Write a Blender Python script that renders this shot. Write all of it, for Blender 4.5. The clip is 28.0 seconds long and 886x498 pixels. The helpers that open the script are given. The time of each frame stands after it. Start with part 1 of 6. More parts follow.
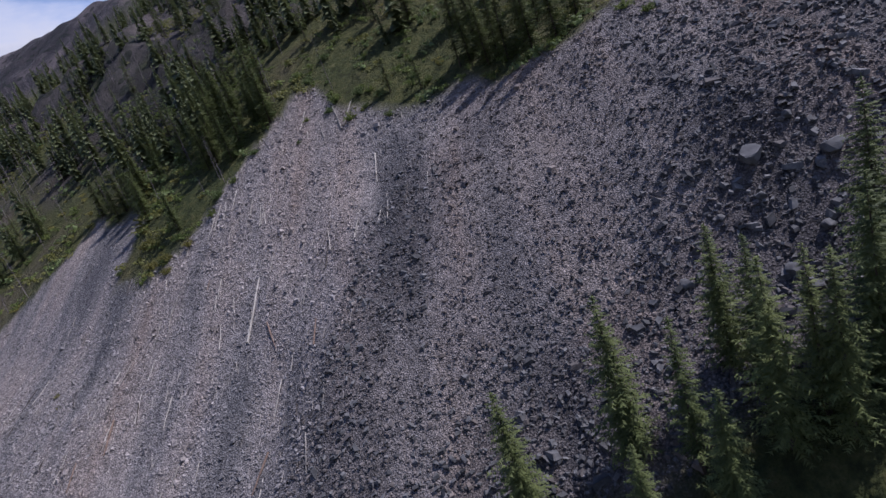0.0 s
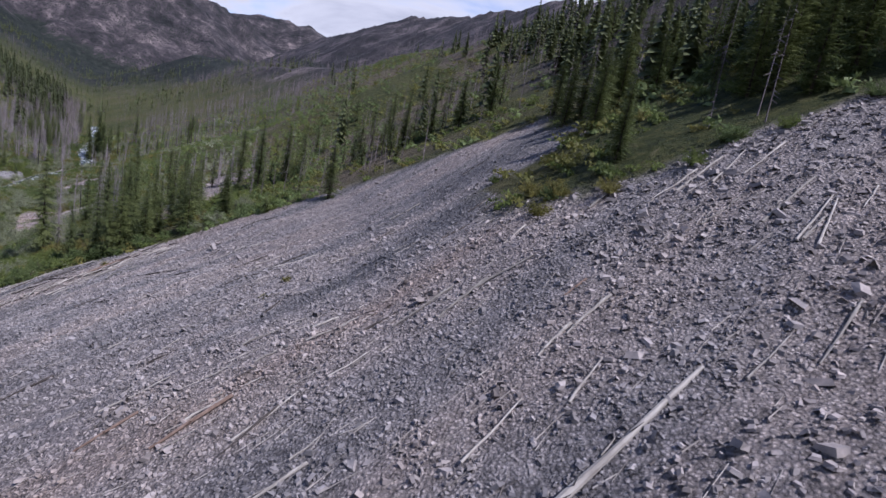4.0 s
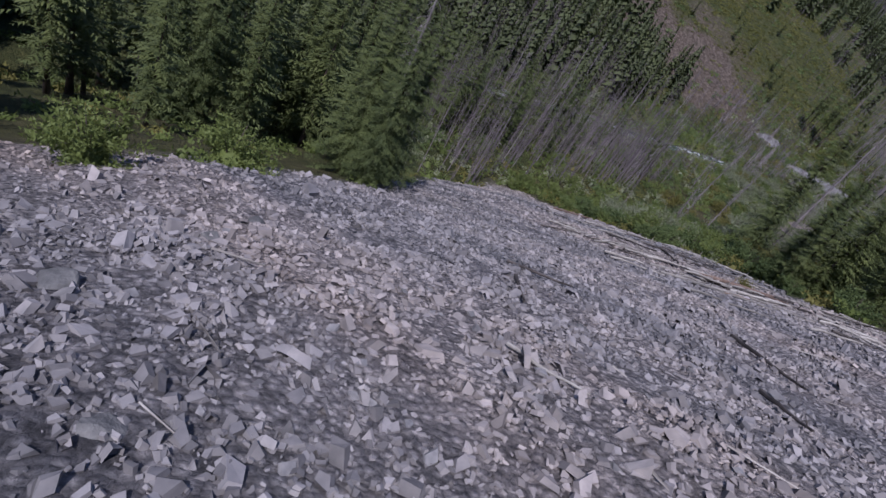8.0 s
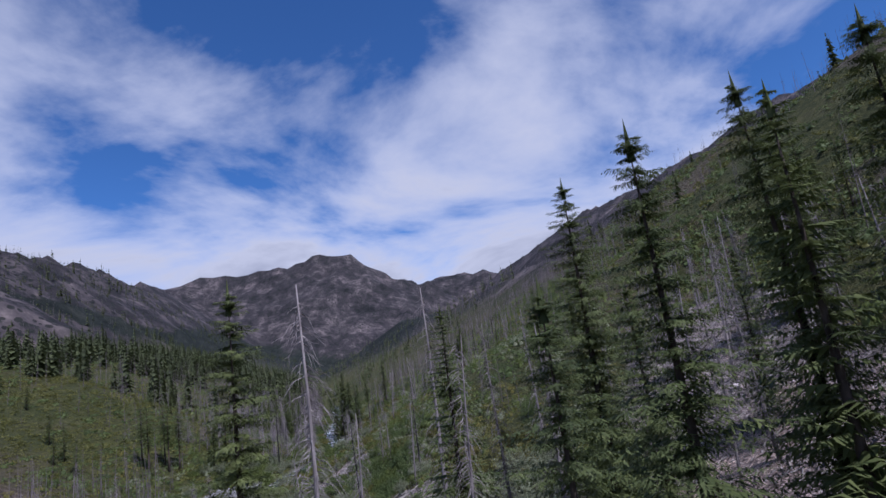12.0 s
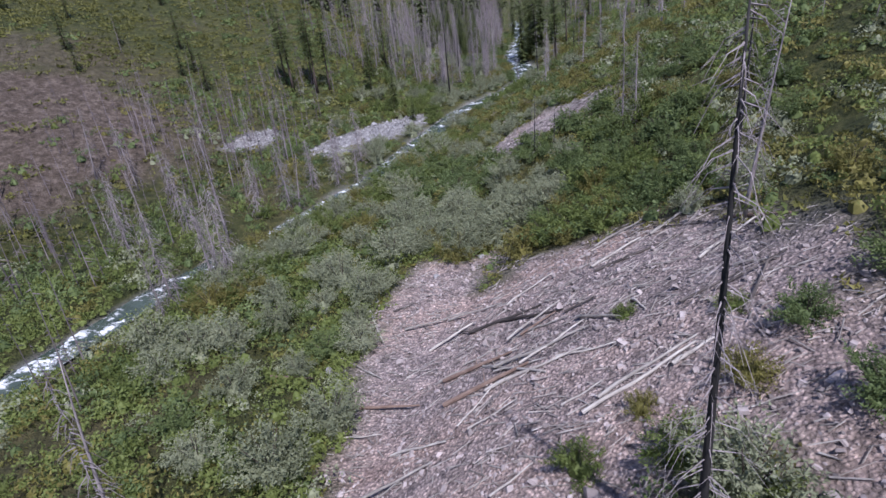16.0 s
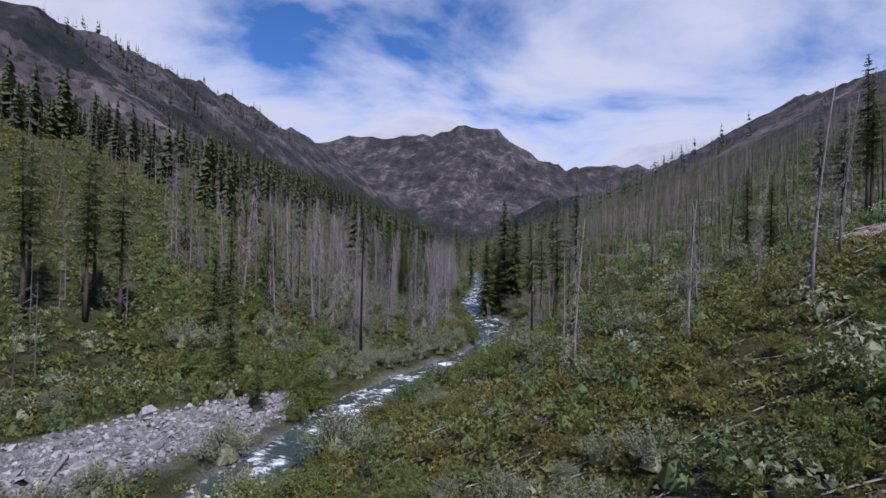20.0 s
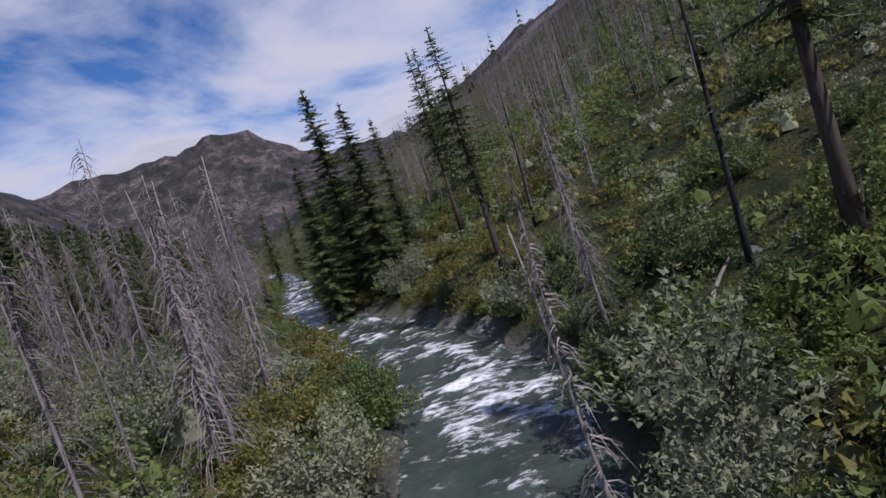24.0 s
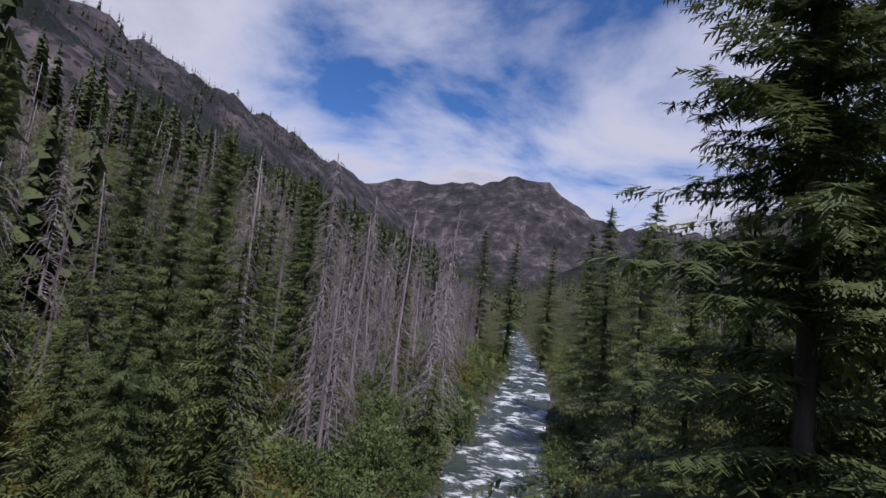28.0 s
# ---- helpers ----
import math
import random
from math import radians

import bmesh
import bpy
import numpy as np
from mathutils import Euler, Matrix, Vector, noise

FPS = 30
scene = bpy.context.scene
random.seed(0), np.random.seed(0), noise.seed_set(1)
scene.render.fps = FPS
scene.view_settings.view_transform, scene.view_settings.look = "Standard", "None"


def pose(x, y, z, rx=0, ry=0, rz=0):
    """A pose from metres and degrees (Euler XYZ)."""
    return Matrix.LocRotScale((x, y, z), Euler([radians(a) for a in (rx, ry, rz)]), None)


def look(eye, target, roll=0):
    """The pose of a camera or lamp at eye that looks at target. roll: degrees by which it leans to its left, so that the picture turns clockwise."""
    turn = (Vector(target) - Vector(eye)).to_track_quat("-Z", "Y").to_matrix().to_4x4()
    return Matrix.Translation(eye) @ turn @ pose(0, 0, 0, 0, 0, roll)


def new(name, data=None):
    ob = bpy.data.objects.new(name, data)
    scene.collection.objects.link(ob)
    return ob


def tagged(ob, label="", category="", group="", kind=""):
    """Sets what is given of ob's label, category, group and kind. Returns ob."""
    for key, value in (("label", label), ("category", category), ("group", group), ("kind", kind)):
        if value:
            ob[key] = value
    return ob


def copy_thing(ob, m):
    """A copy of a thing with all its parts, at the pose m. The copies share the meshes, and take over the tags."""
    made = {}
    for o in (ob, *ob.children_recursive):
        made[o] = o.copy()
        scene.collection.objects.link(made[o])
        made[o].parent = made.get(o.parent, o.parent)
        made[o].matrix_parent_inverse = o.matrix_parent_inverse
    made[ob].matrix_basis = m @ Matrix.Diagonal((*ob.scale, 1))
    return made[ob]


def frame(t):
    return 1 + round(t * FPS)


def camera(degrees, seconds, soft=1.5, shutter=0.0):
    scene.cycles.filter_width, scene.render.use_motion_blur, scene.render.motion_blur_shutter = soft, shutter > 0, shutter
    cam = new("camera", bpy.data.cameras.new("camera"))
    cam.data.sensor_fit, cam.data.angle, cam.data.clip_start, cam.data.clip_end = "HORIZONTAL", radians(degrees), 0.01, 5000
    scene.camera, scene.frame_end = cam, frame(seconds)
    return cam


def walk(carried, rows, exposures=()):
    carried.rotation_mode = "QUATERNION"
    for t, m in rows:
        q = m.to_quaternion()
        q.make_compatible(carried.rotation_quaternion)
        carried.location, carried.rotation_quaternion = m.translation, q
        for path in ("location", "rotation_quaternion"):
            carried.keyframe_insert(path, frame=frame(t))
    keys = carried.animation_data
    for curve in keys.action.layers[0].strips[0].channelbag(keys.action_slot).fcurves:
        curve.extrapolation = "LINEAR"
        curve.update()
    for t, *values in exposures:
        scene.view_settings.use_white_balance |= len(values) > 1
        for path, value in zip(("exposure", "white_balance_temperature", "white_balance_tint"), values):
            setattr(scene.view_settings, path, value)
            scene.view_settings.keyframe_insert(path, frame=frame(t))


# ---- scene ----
cam = camera(77.3, 28.0)
PATH = [
    (0, (-0.046, 0.659, 0.425), (1.542, 1.758, -0.096), -19.2),
    (0.5, (3.731, 8.179, -0.102), (5.361, 9.201, -0.651), -18.5),
    (1, (8.212, 14.609, -0.746), (9.82, 15.669, -1.285), -16.3),
    (1.5, (13.447, 21.453, -1.666), (15.004, 22.609, -2.157), -13.8),
    (2, (18.36, 28.301, -3.024), (19.835, 29.588, -3.432), -9.2),
    (2.5, (24.397, 35.834, -4.98), (25.666, 37.345, -5.309), -2.2),
    (3, (29.3, 42.98, -6.307), (30.339, 44.657, -6.637), 1.5),
    (3.5, (34.369, 50.06, -8.312), (35.166, 51.863, -8.651), 5.9),
    (4, (39.217, 58.135, -10.416), (39.698, 60.04, -10.787), 11.2),
    (4.5, (44.435, 67.419, -11.9), (44.5, 69.362, -12.372), 18.0),
    (6.5, (42.795, 100.463, -20.625), (41.621, 101.75, -21.606), 50.9),
    (7, (39.453, 109.097, -21.691), (38.144, 110.156, -22.77), 43.1),
    (7.5, (34.635, 116.711, -23.629), (33.274, 117.673, -24.735), 35.7),
    (8, (29.079, 124.082, -26.99), (27.699, 125.022, -28.091), 31.2),
    (8.5, (23.232, 131.145, -31.09), (21.804, 132.113, -32.101), 23.5),
    (9, (16.811, 138.605, -34.593), (15.334, 139.654, -35.44), 13.1),
    (9.5, (9.985, 146.508, -38.069), (8.5, 147.682, -38.715), 3.4),
    (10, (2.717, 155.134, -39.834), (1.616, 156.78, -40.107), -13.9),
    (10.5, (-3.44, 164.729, -40.231), (-4.226, 166.565, -40.328), -19.1),
    (11, (-8.086, 174.254, -39.779), (-8.608, 176.179, -39.634), -16.3),
    (11.5, (-11.507, 184.189, -38.016), (-11.768, 186.139, -37.653), -15.1),
    (12, (-13.192, 191.916, -36.071), (-13.388, 193.867, -35.673), -8.3),
    (12.5, (-14.633, 199.381, -33.937), (-14.911, 201.321, -33.539), 0.5),
    (13, (-16.539, 207.385, -31.316), (-17.053, 209.296, -31.028), 17.7),
    (13.5, (-18.981, 216.236, -29.433), (-19.936, 217.991, -29.516), 43.5),
    (15.5, (-32.162, 242.276, -36.143), (-33.205, 243.758, -36.989), 0.2),
    (16, (-35.914, 248.308, -39.405), (-36.757, 249.928, -40.22), -6.8),
    (16.5, (-39.575, 255.722, -42.609), (-40.322, 257.429, -43.338), -6.9),
    (17, (-43.244, 264.122, -45.543), (-43.941, 265.913, -46.097), -4.9),
    (17.5, (-46.715, 273.378, -47.37), (-47.392, 275.216, -47.772), -1.5),
    (18, (-50.06, 282.601, -48.675), (-50.75, 284.46, -48.933), 1.4),
    (18.5, (-53.492, 292.295, -49.1), (-54.198, 294.161, -49.242), 3.0),
    (19, (-56.615, 300.72, -49.475), (-57.338, 302.584, -49.52), 3.4),
    (19.5, (-59.645, 309.411, -48.679), (-60.372, 311.274, -48.688), 2.1),
    (20, (-62.41, 317.894, -48.257), (-63.109, 319.768, -48.237), 1.3),
    (20.5, (-65.746, 326.55, -47.634), (-66.45, 328.422, -47.66), 6.8),
    (22.5, (-79.447, 359.357, -50.39), (-80.297, 361.162, -50.518), 7.3),
    (23, (-84.084, 368.215, -51.824), (-84.705, 370.113, -51.941), -1.8),
    (23.5, (-87.035, 376.847, -52.832), (-87.318, 378.822, -52.966), -12.2),
    (24, (-87.072, 386.537, -54.707), (-87.07, 388.533, -54.828), -17.2),
    (24.5, (-89.634, 395.781, -56.934), (-89.277, 397.749, -56.9), -17.1),
    (25, (-90.079, 402.782, -56.71), (-89.537, 404.703, -56.582), -17.6),
    (25.5, (-91.164, 410.252, -56.238), (-90.727, 412.195, -56.045), -2.9),
    (26, (-92.113, 418.724, -55.721), (-92.437, 420.677, -55.439), 24.2),
    (26.5, (-93.755, 426.267, -55.118), (-94.621, 428.03, -54.742), 33.5),
    (27, (-96.307, 434.065, -53.903), (-97.438, 435.692, -53.63), 30.8),
    (27.5, (-99.472, 441.174, -52.419), (-100.59, 442.824, -52.252), 24.6),
    (28, (-102.818, 447.757, -51.945), (-103.668, 449.556, -51.747), 6.7),
]
walk(cam, [(t, look(eye, target, roll)) for t, eye, target, roll in PATH], [(t, stops, kelvin, 21) for t, stops, kelvin in [(0, 0.3, 5850), (2, 0.44, 5850), (4, 0.45, 5800), (7, 0.1, 5700), (9, 0.15, 5600), (10, 0.36, 5500), (12, 0.1, 5550), (13.3, 0.0, 5600), (16, 0.7, 5700), (17.3, 0.8, 5650), (18.6, 0.45, 5600), (20, 0.27, 5750), (24, 0.12, 6050), (26, 0.24, 6100), (27, 0.04, 6050), (28, 0.12, 6000)]])

# ---------------------------------------------------------------- sky, sun
SUN_AZ = math.atan2(0.73, -0.68)
SUN_EL = radians(57)
sun = new("sun", bpy.data.lights.new("sun", "SUN"))
sun.data.energy, sun.data.angle, sun.data.color = 4.0, radians(0.6), (1.0, 0.955, 0.89)
sun.matrix_world = look((0, 0, 0), (-0.73 * math.cos(SUN_EL), 0.68 * math.cos(SUN_EL), -math.sin(SUN_EL)))

world = bpy.data.worlds.new("sky")
scene.world = world
world.use_nodes = True
wn = world.node_tree
wn.nodes.clear()


def wnode(kind, **values):
    n = wn.nodes.new(kind)
    for k, v in values.items():
        n.inputs[k].default_value = v
    return n


def wmath(op, a, b=None):
    n = wn.nodes.new("ShaderNodeMath")
    n.operation = op
    for i, v in enumerate((a, b)):
        if v is None:
            continue
        if isinstance(v, (int, float)):
            n.inputs[i].default_value = v
        else:
            wn.links.new(v, n.inputs[i])
    return n.outputs[0]


sky = wn.nodes.new("ShaderNodeTexSky")
sky.sky_type, sky.sun_disc = "NISHITA", False
sky.sun_elevation, sky.sun_rotation = SUN_EL, SUN_AZ
sky.altitude, sky.air_density, sky.dust_density, sky.ozone_density = 1500, 1.0, 0.1, 3.0
wtc = wn.nodes.new("ShaderNodeTexCoord")
wsep = wn.nodes.new("ShaderNodeSeparateXYZ")
wn.links.new(wtc.outputs["Generated"], wsep.inputs[0])
up = wmath("MAXIMUM", wsep.outputs["Z"], 0.02)
lift = wmath("ADD", up, 0.14)
wcomb = wn.nodes.new("ShaderNodeCombineXYZ")
wn.links.new(wmath("DIVIDE", wsep.outputs["X"], lift), wcomb.inputs[0])
wn.links.new(wmath("DIVIDE", wsep.outputs["Y"], lift), wcomb.inputs[1])
big = wnode("ShaderNodeTexNoise", Scale=0.95, Detail=8.0, Roughness=0.56, Distortion=0.35)
wn.links.new(wcomb.outputs[0], big.inputs["Vector"])
wisp = wnode("ShaderNodeTexNoise", Scale=0.42, Detail=3.0, Roughness=0.5)
wn.links.new(wcomb.outputs[0], wisp.inputs["Vector"])
cover = wmath("ADD", wmath("MULTIPLY", big.outputs[0], 0.65), wmath("MULTIPLY", wisp.outputs[0], 0.35))
low = wmath("MULTIPLY", wmath("SUBTRACT", 0.50, up), 0.24)
cover = wmath("ADD", cover, low)
cramp = wn.nodes.new("ShaderNodeValToRGB")
cramp.color_ramp.elements[0].position, cramp.color_ramp.elements[1].position = 0.455, 0.595
wn.links.new(cover, cramp.inputs[0])
shade = wn.nodes.new("ShaderNodeValToRGB")
shade.color_ramp.elements[0].position, shade.color_ramp.elements[0].color = 0.52, (7.9, 8.0, 8.4, 1)
shade.color_ramp.elements[1].position, shade.color_ramp.elements[1].color = 0.68, (4.3, 4.5, 5.2, 1)
wn.links.new(cover, shade.inputs[0])
wmix = wn.nodes.new("ShaderNodeMixRGB")
wn.links.new(cramp.outputs[0], wmix.inputs[0])
clear = wn.nodes.new("ShaderNodeMixRGB")
clear.blend_type = "MULTIPLY"
clear.inputs[0].default_value, clear.inputs[2].default_value = 1.0, (0.60, 0.92, 1.22, 1)
wn.links.new(sky.outputs[0], clear.inputs[1])
wn.links.new(clear.outputs[0], wmix.inputs[1])
wn.links.new(shade.outputs[0], wmix.inputs[2])
wbg = wnode("ShaderNodeBackground", Strength=0.085)
wn.links.new(wmix.outputs[0], wbg.inputs[0])
wout = wn.nodes.new("ShaderNodeOutputWorld")
wn.links.new(wbg.outputs[0], wout.inputs[0])

# ---------------------------------------------------------------- materials
def material(name):
    m = bpy.data.materials.new(name)
    m.use_nodes = True
    return m, m.node_tree, m.node_tree.nodes["Principled BSDF"]


def noise_node(nt, scale, detail=4.0, rough=0.55, coord="Object", stretch=None):
    tc = nt.nodes.new("ShaderNodeTexCoord")
    n = nt.nodes.new("ShaderNodeTexNoise")
    n.inputs["Scale"].default_value, n.inputs["Detail"].default_value, n.inputs["Roughness"].default_value = scale, detail, rough
    src = tc.outputs[coord]
    if stretch:
        mp = nt.nodes.new("ShaderNodeMapping")
        mp.inputs["Scale"].default_value = stretch
        nt.links.new(src, mp.inputs[0])
        src = mp.outputs[0]
    nt.links.new(src, n.inputs["Vector"])
    return n.outputs[0]


def ramp(nt, fac, stops):
    r = nt.nodes.new("ShaderNodeValToRGB")
    el = r.color_ramp.elements
    while len(el) < len(stops):
        el.new(0.5)
    for e, (pos, col) in zip(el, stops):
        e.position, e.color = pos, (*col, 1)
    nt.links.new(fac, r.inputs[0])
    return r.outputs[0]


def mixc(nt, fac, a, b, mode="MIX"):
    n = nt.nodes.new("ShaderNodeMixRGB")
    n.blend_type = mode
    for sock, v in zip(n.inputs, (fac, a, b)):
        if isinstance(v, (int, float)):
            sock.default_value = v
        elif isinstance(v, tuple):
            sock.default_value = (*v, 1)
        else:
            nt.links.new(v, sock)
    return n.outputs[0]


def mathn(nt, op, a, b):
    n = nt.nodes.new("ShaderNodeMath")
    n.operation = op
    for sock, v in zip(n.inputs, (a, b)):
        if isinstance(v, (int, float)):
            sock.default_value = v
        else:
            nt.links.new(v, sock)
    return n.outputs[0]


def bump(nt, bsdf, height, strength=0.5, distance=0.05):
    b = nt.nodes.new("ShaderNodeBump")
    b.inputs["Strength"].default_value, b.inputs["Distance"].default_value = strength, distance
    nt.links.new(height, b.inputs["Height"])
    nt.links.new(b.outputs[0], bsdf.inputs["Normal"])


def island(nt):
    return nt.nodes.new("ShaderNodeNewGeometry").outputs["Random Per Island"]


def slope_bands(nt):
    """Tone that runs in bands down the fall line of the scree."""
    tc = nt.nodes.new("ShaderNodeTexCoord")
    turn = nt.nodes.new("ShaderNodeVectorRotate")
    turn.rotation_type = "Z_AXIS"
    turn.inputs["Angle"].default_value = -0.44
    nt.links.new(tc.outputs["Object"], turn.inputs["Vector"])
    mp = nt.nodes.new("ShaderNodeMapping")
    mp.inputs["Scale"].default_value = (0.012, 0.075, 0.0)
    nt.links.new(turn.outputs[0], mp.inputs[0])
    n = nt.nodes.new("ShaderNodeTexNoise")
    n.inputs["Scale"].default_value, n.inputs["Detail"].default_value, n.inputs["Roughness"].default_value = 1.0, 4.0, 0.55
    nt.links.new(mp.outputs[0], n.inputs["Vector"])
    return ramp(nt, n.outputs[0], [(0.36, (0.50, 0.51, 0.54)), (0.47, (0.90, 0.87, 0.87)), (0.56, (1.05, 0.97, 0.93)), (0.66, (1.05, 0.91, 0.83))])


def per_object(nt):
    return nt.nodes.new("ShaderNodeObjectInfo").outputs["Random"]


def leaf_material(name, dark, light, patch=0.25, translucent=0.3, piece=True):
    m, nt, bsdf = material(name)
    pick = island(nt) if piece else per_object(nt)
    col = ramp(nt, pick, [(0.0, dark), (1.0, light)])
    world_noise = noise_node(nt, patch, 3.0)
    col = mixc(nt, 0.55, col, ramp(nt, world_noise, [(0.35, tuple(0.55 * c for c in dark)), (0.65, tuple(min(1, 1.25 * c) for c in light))]))
    col = mixc(nt, 0.35, col, ramp(nt, per_object(nt), [(0.0, dark), (1.0, light)]))
    nt.links.new(col, bsdf.inputs["Base Color"])
    bsdf.inputs["Roughness"].default_value = 0.62
    bsdf.inputs["Specular IOR Level"].default_value = 0.25
    tr = nt.nodes.new("ShaderNodeBsdfTranslucent")
    nt.links.new(col, tr.inputs[0])
    mx = nt.nodes.new("ShaderNodeMixShader")
    mx.inputs[0].default_value = translucent
    nt.links.new(bsdf.outputs[0], mx.inputs[1])
    nt.links.new(tr.outputs[0], mx.inputs[2])
    nt.links.new(mx.outputs[0], nt.nodes["Material Output"].inputs[0])
    return m


def rough_material(name, stops, scale=6.0, rough=0.85, relief=0.4, distance=0.03, pick="none", stretch=None, spread=0.5, banded=False):
    m, nt, bsdf = material(name)
    n = noise_node(nt, scale, 6.0, 0.6, stretch=stretch)
    col = ramp(nt, n, stops)
    if pick != "none":
        r = island(nt) if pick == "island" else per_object(nt)
        lo = 1 - spread
        col = mixc(nt, 1.0, col, ramp(nt, r, [(0.0, (lo, lo, lo)), (1.0, (1, 1, 1))]), "MULTIPLY")
    if banded:
        col = mixc(nt, 1.0, col, slope_bands(nt), "MULTIPLY")
    nt.links.new(col, bsdf.inputs["Base Color"])
    bsdf.inputs["Roughness"].default_value = rough
    bsdf.inputs["Specular IOR Level"].default_value = 0.3
    bump(nt, bsdf, n, relief, distance)
    return m


FIR = leaf_material("fir_needles", (0.050, 0.074, 0.029), (0.165, 0.190, 0.066), 0.4, 0.28)
FIR_FAR = leaf_material("far_fir_needles", (0.038, 0.052, 0.024), (0.118, 0.136, 0.058), 0.06, 0.25)
ALDER = leaf_material("alder_leaves", (0.080, 0.114, 0.028), (0.205, 0.245, 0.072), 0.12, 0.35)
DEEP = leaf_material("deep_green_leaves", (0.066, 0.100, 0.036), (0.172, 0.218, 0.078), 0.12, 0.3)
WILLOW = leaf_material("willow_leaves", (0.15, 0.172, 0.095), (0.33, 0.35, 0.225), 0.2, 0.3)
OLIVE = leaf_material("olive_leaves", (0.106, 0.106, 0.028), (0.258, 0.234, 0.072), 0.2, 0.35)
MOSSY = leaf_material("low_plants", (0.085, 0.100, 0.024), (0.200, 0.192, 0.058), 0.08, 0.3)
BARK = rough_material("bark", [(0.3, (0.035, 0.026, 0.022)), (0.7, (0.11, 0.085, 0.07))], 5, 0.9, 0.7, 0.05, stretch=(1, 1, 0.25))
CHAR = rough_material("charred_wood", [(0.3, (0.010, 0.010, 0.011)), (0.62, (0.030, 0.028, 0.028)), (0.75, (0.13, 0.12, 0.115))], 2.2, 0.8, 0.7, 0.05, stretch=(1, 1, 0.3))
DEAD = rough_material("weathered_grey_wood", [(0.3, (0.162, 0.138, 0.142)), (0.7, (0.395, 0.352, 0.352))], 4, 0.85, 0.5, 0.03, pick="object", stretch=(1, 1, 0.25), spread=0.45)
DEAD_FAR = rough_material("far_dead_wood", [(0.3, (0.125, 0.104, 0.112)), (0.7, (0.275, 0.235, 0.248))], 0.3, 0.85, 0.2, 0.03, pick="island", spread=0.6)
LOG = rough_material("bleached_log", [(0.25, (0.20, 0.175, 0.155)), (0.55, (0.42, 0.385, 0.345)), (0.8, (0.60, 0.56, 0.51))], 3, 0.8, 0.5, 0.03, pick="object", stretch=(0.25, 1, 1), spread=0.55)
DARK_LOG = rough_material("dark_log", [(0.3, (0.035, 0.030, 0.028)), (0.7, (0.13, 0.11, 0.10))], 3, 0.85, 0.6, 0.03, pick="object", stretch=(0.25, 1, 1))
RED_LOG = rough_material("rotten_red_log", [(0.3, (0.11, 0.072, 0.055)), (0.7, (0.24, 0.172, 0.138))], 3, 0.9, 0.6, 0.03)
LITTER = rough_material("bleached_branch", [(0.3, (0.24, 0.21, 0.19)), (0.7, (0.50, 0.46, 0.42))], 1.0, 0.8, 0.3, 0.02, pick="island", spread=0.7)
STONE = rough_material("scree_stone", [(0.3, (0.238, 0.230, 0.232)), (0.55, (0.365, 0.346, 0.340)), (0.8, (0.52, 0.485, 0.458))], 1.3, 0.85, 0.5, 0.03, pick="island", spread=0.55, banded=True)
BROWN_STONE = rough_material("brown_scree_stone", [(0.3, (0.135, 0.126, 0.123)), (0.55, (0.208, 0.188, 0.178)), (0.8, (0.31, 0.276, 0.250))], 1.3, 0.85, 0.5, 0.03, pick="island", spread=0.55, banded=True)
DARK_STONE = rough_material("dark_scree_block", [(0.3, (0.075, 0.075, 0.080)), (0.55, (0.14, 0.138, 0.142)), (0.8, (0.25, 0.24, 0.235))], 1.3, 0.85, 0.5, 0.03, pick="island", spread=0.6)
STONE_PIECE = rough_material("loose_slab", [(0.3, (0.165, 0.158, 0.160)), (0.55, (0.26, 0.245, 0.242)), (0.8, (0.36, 0.335, 0.318))], 1.3, 0.85, 0.5, 0.03, pick="object", spread=0.5)
BOULDER = rough_material("boulder", [(0.3, (0.10, 0.098, 0.098)), (0.6, (0.19, 0.182, 0.176)), (0.8, (0.30, 0.285, 0.265))], 3.0, 0.85, 1.0, 0.12, pick="object", spread=0.5)
PALE = rough_material("pale_river_stone", [(0.3, (0.20, 0.194, 0.195)), (0.7, (0.45, 0.435, 0.43))], 1.5, 0.85, 0.4, 0.03, pick="island", spread=0.55)

DEBRIS = rough_material("debris_stone", [(0.3, (0.29, 0.245, 0.232)), (0.55, (0.43, 0.37, 0.35)), (0.8, (0.58, 0.51, 0.475))], 1.5, 0.85, 0.4, 0.03, pick="island", spread=0.6)


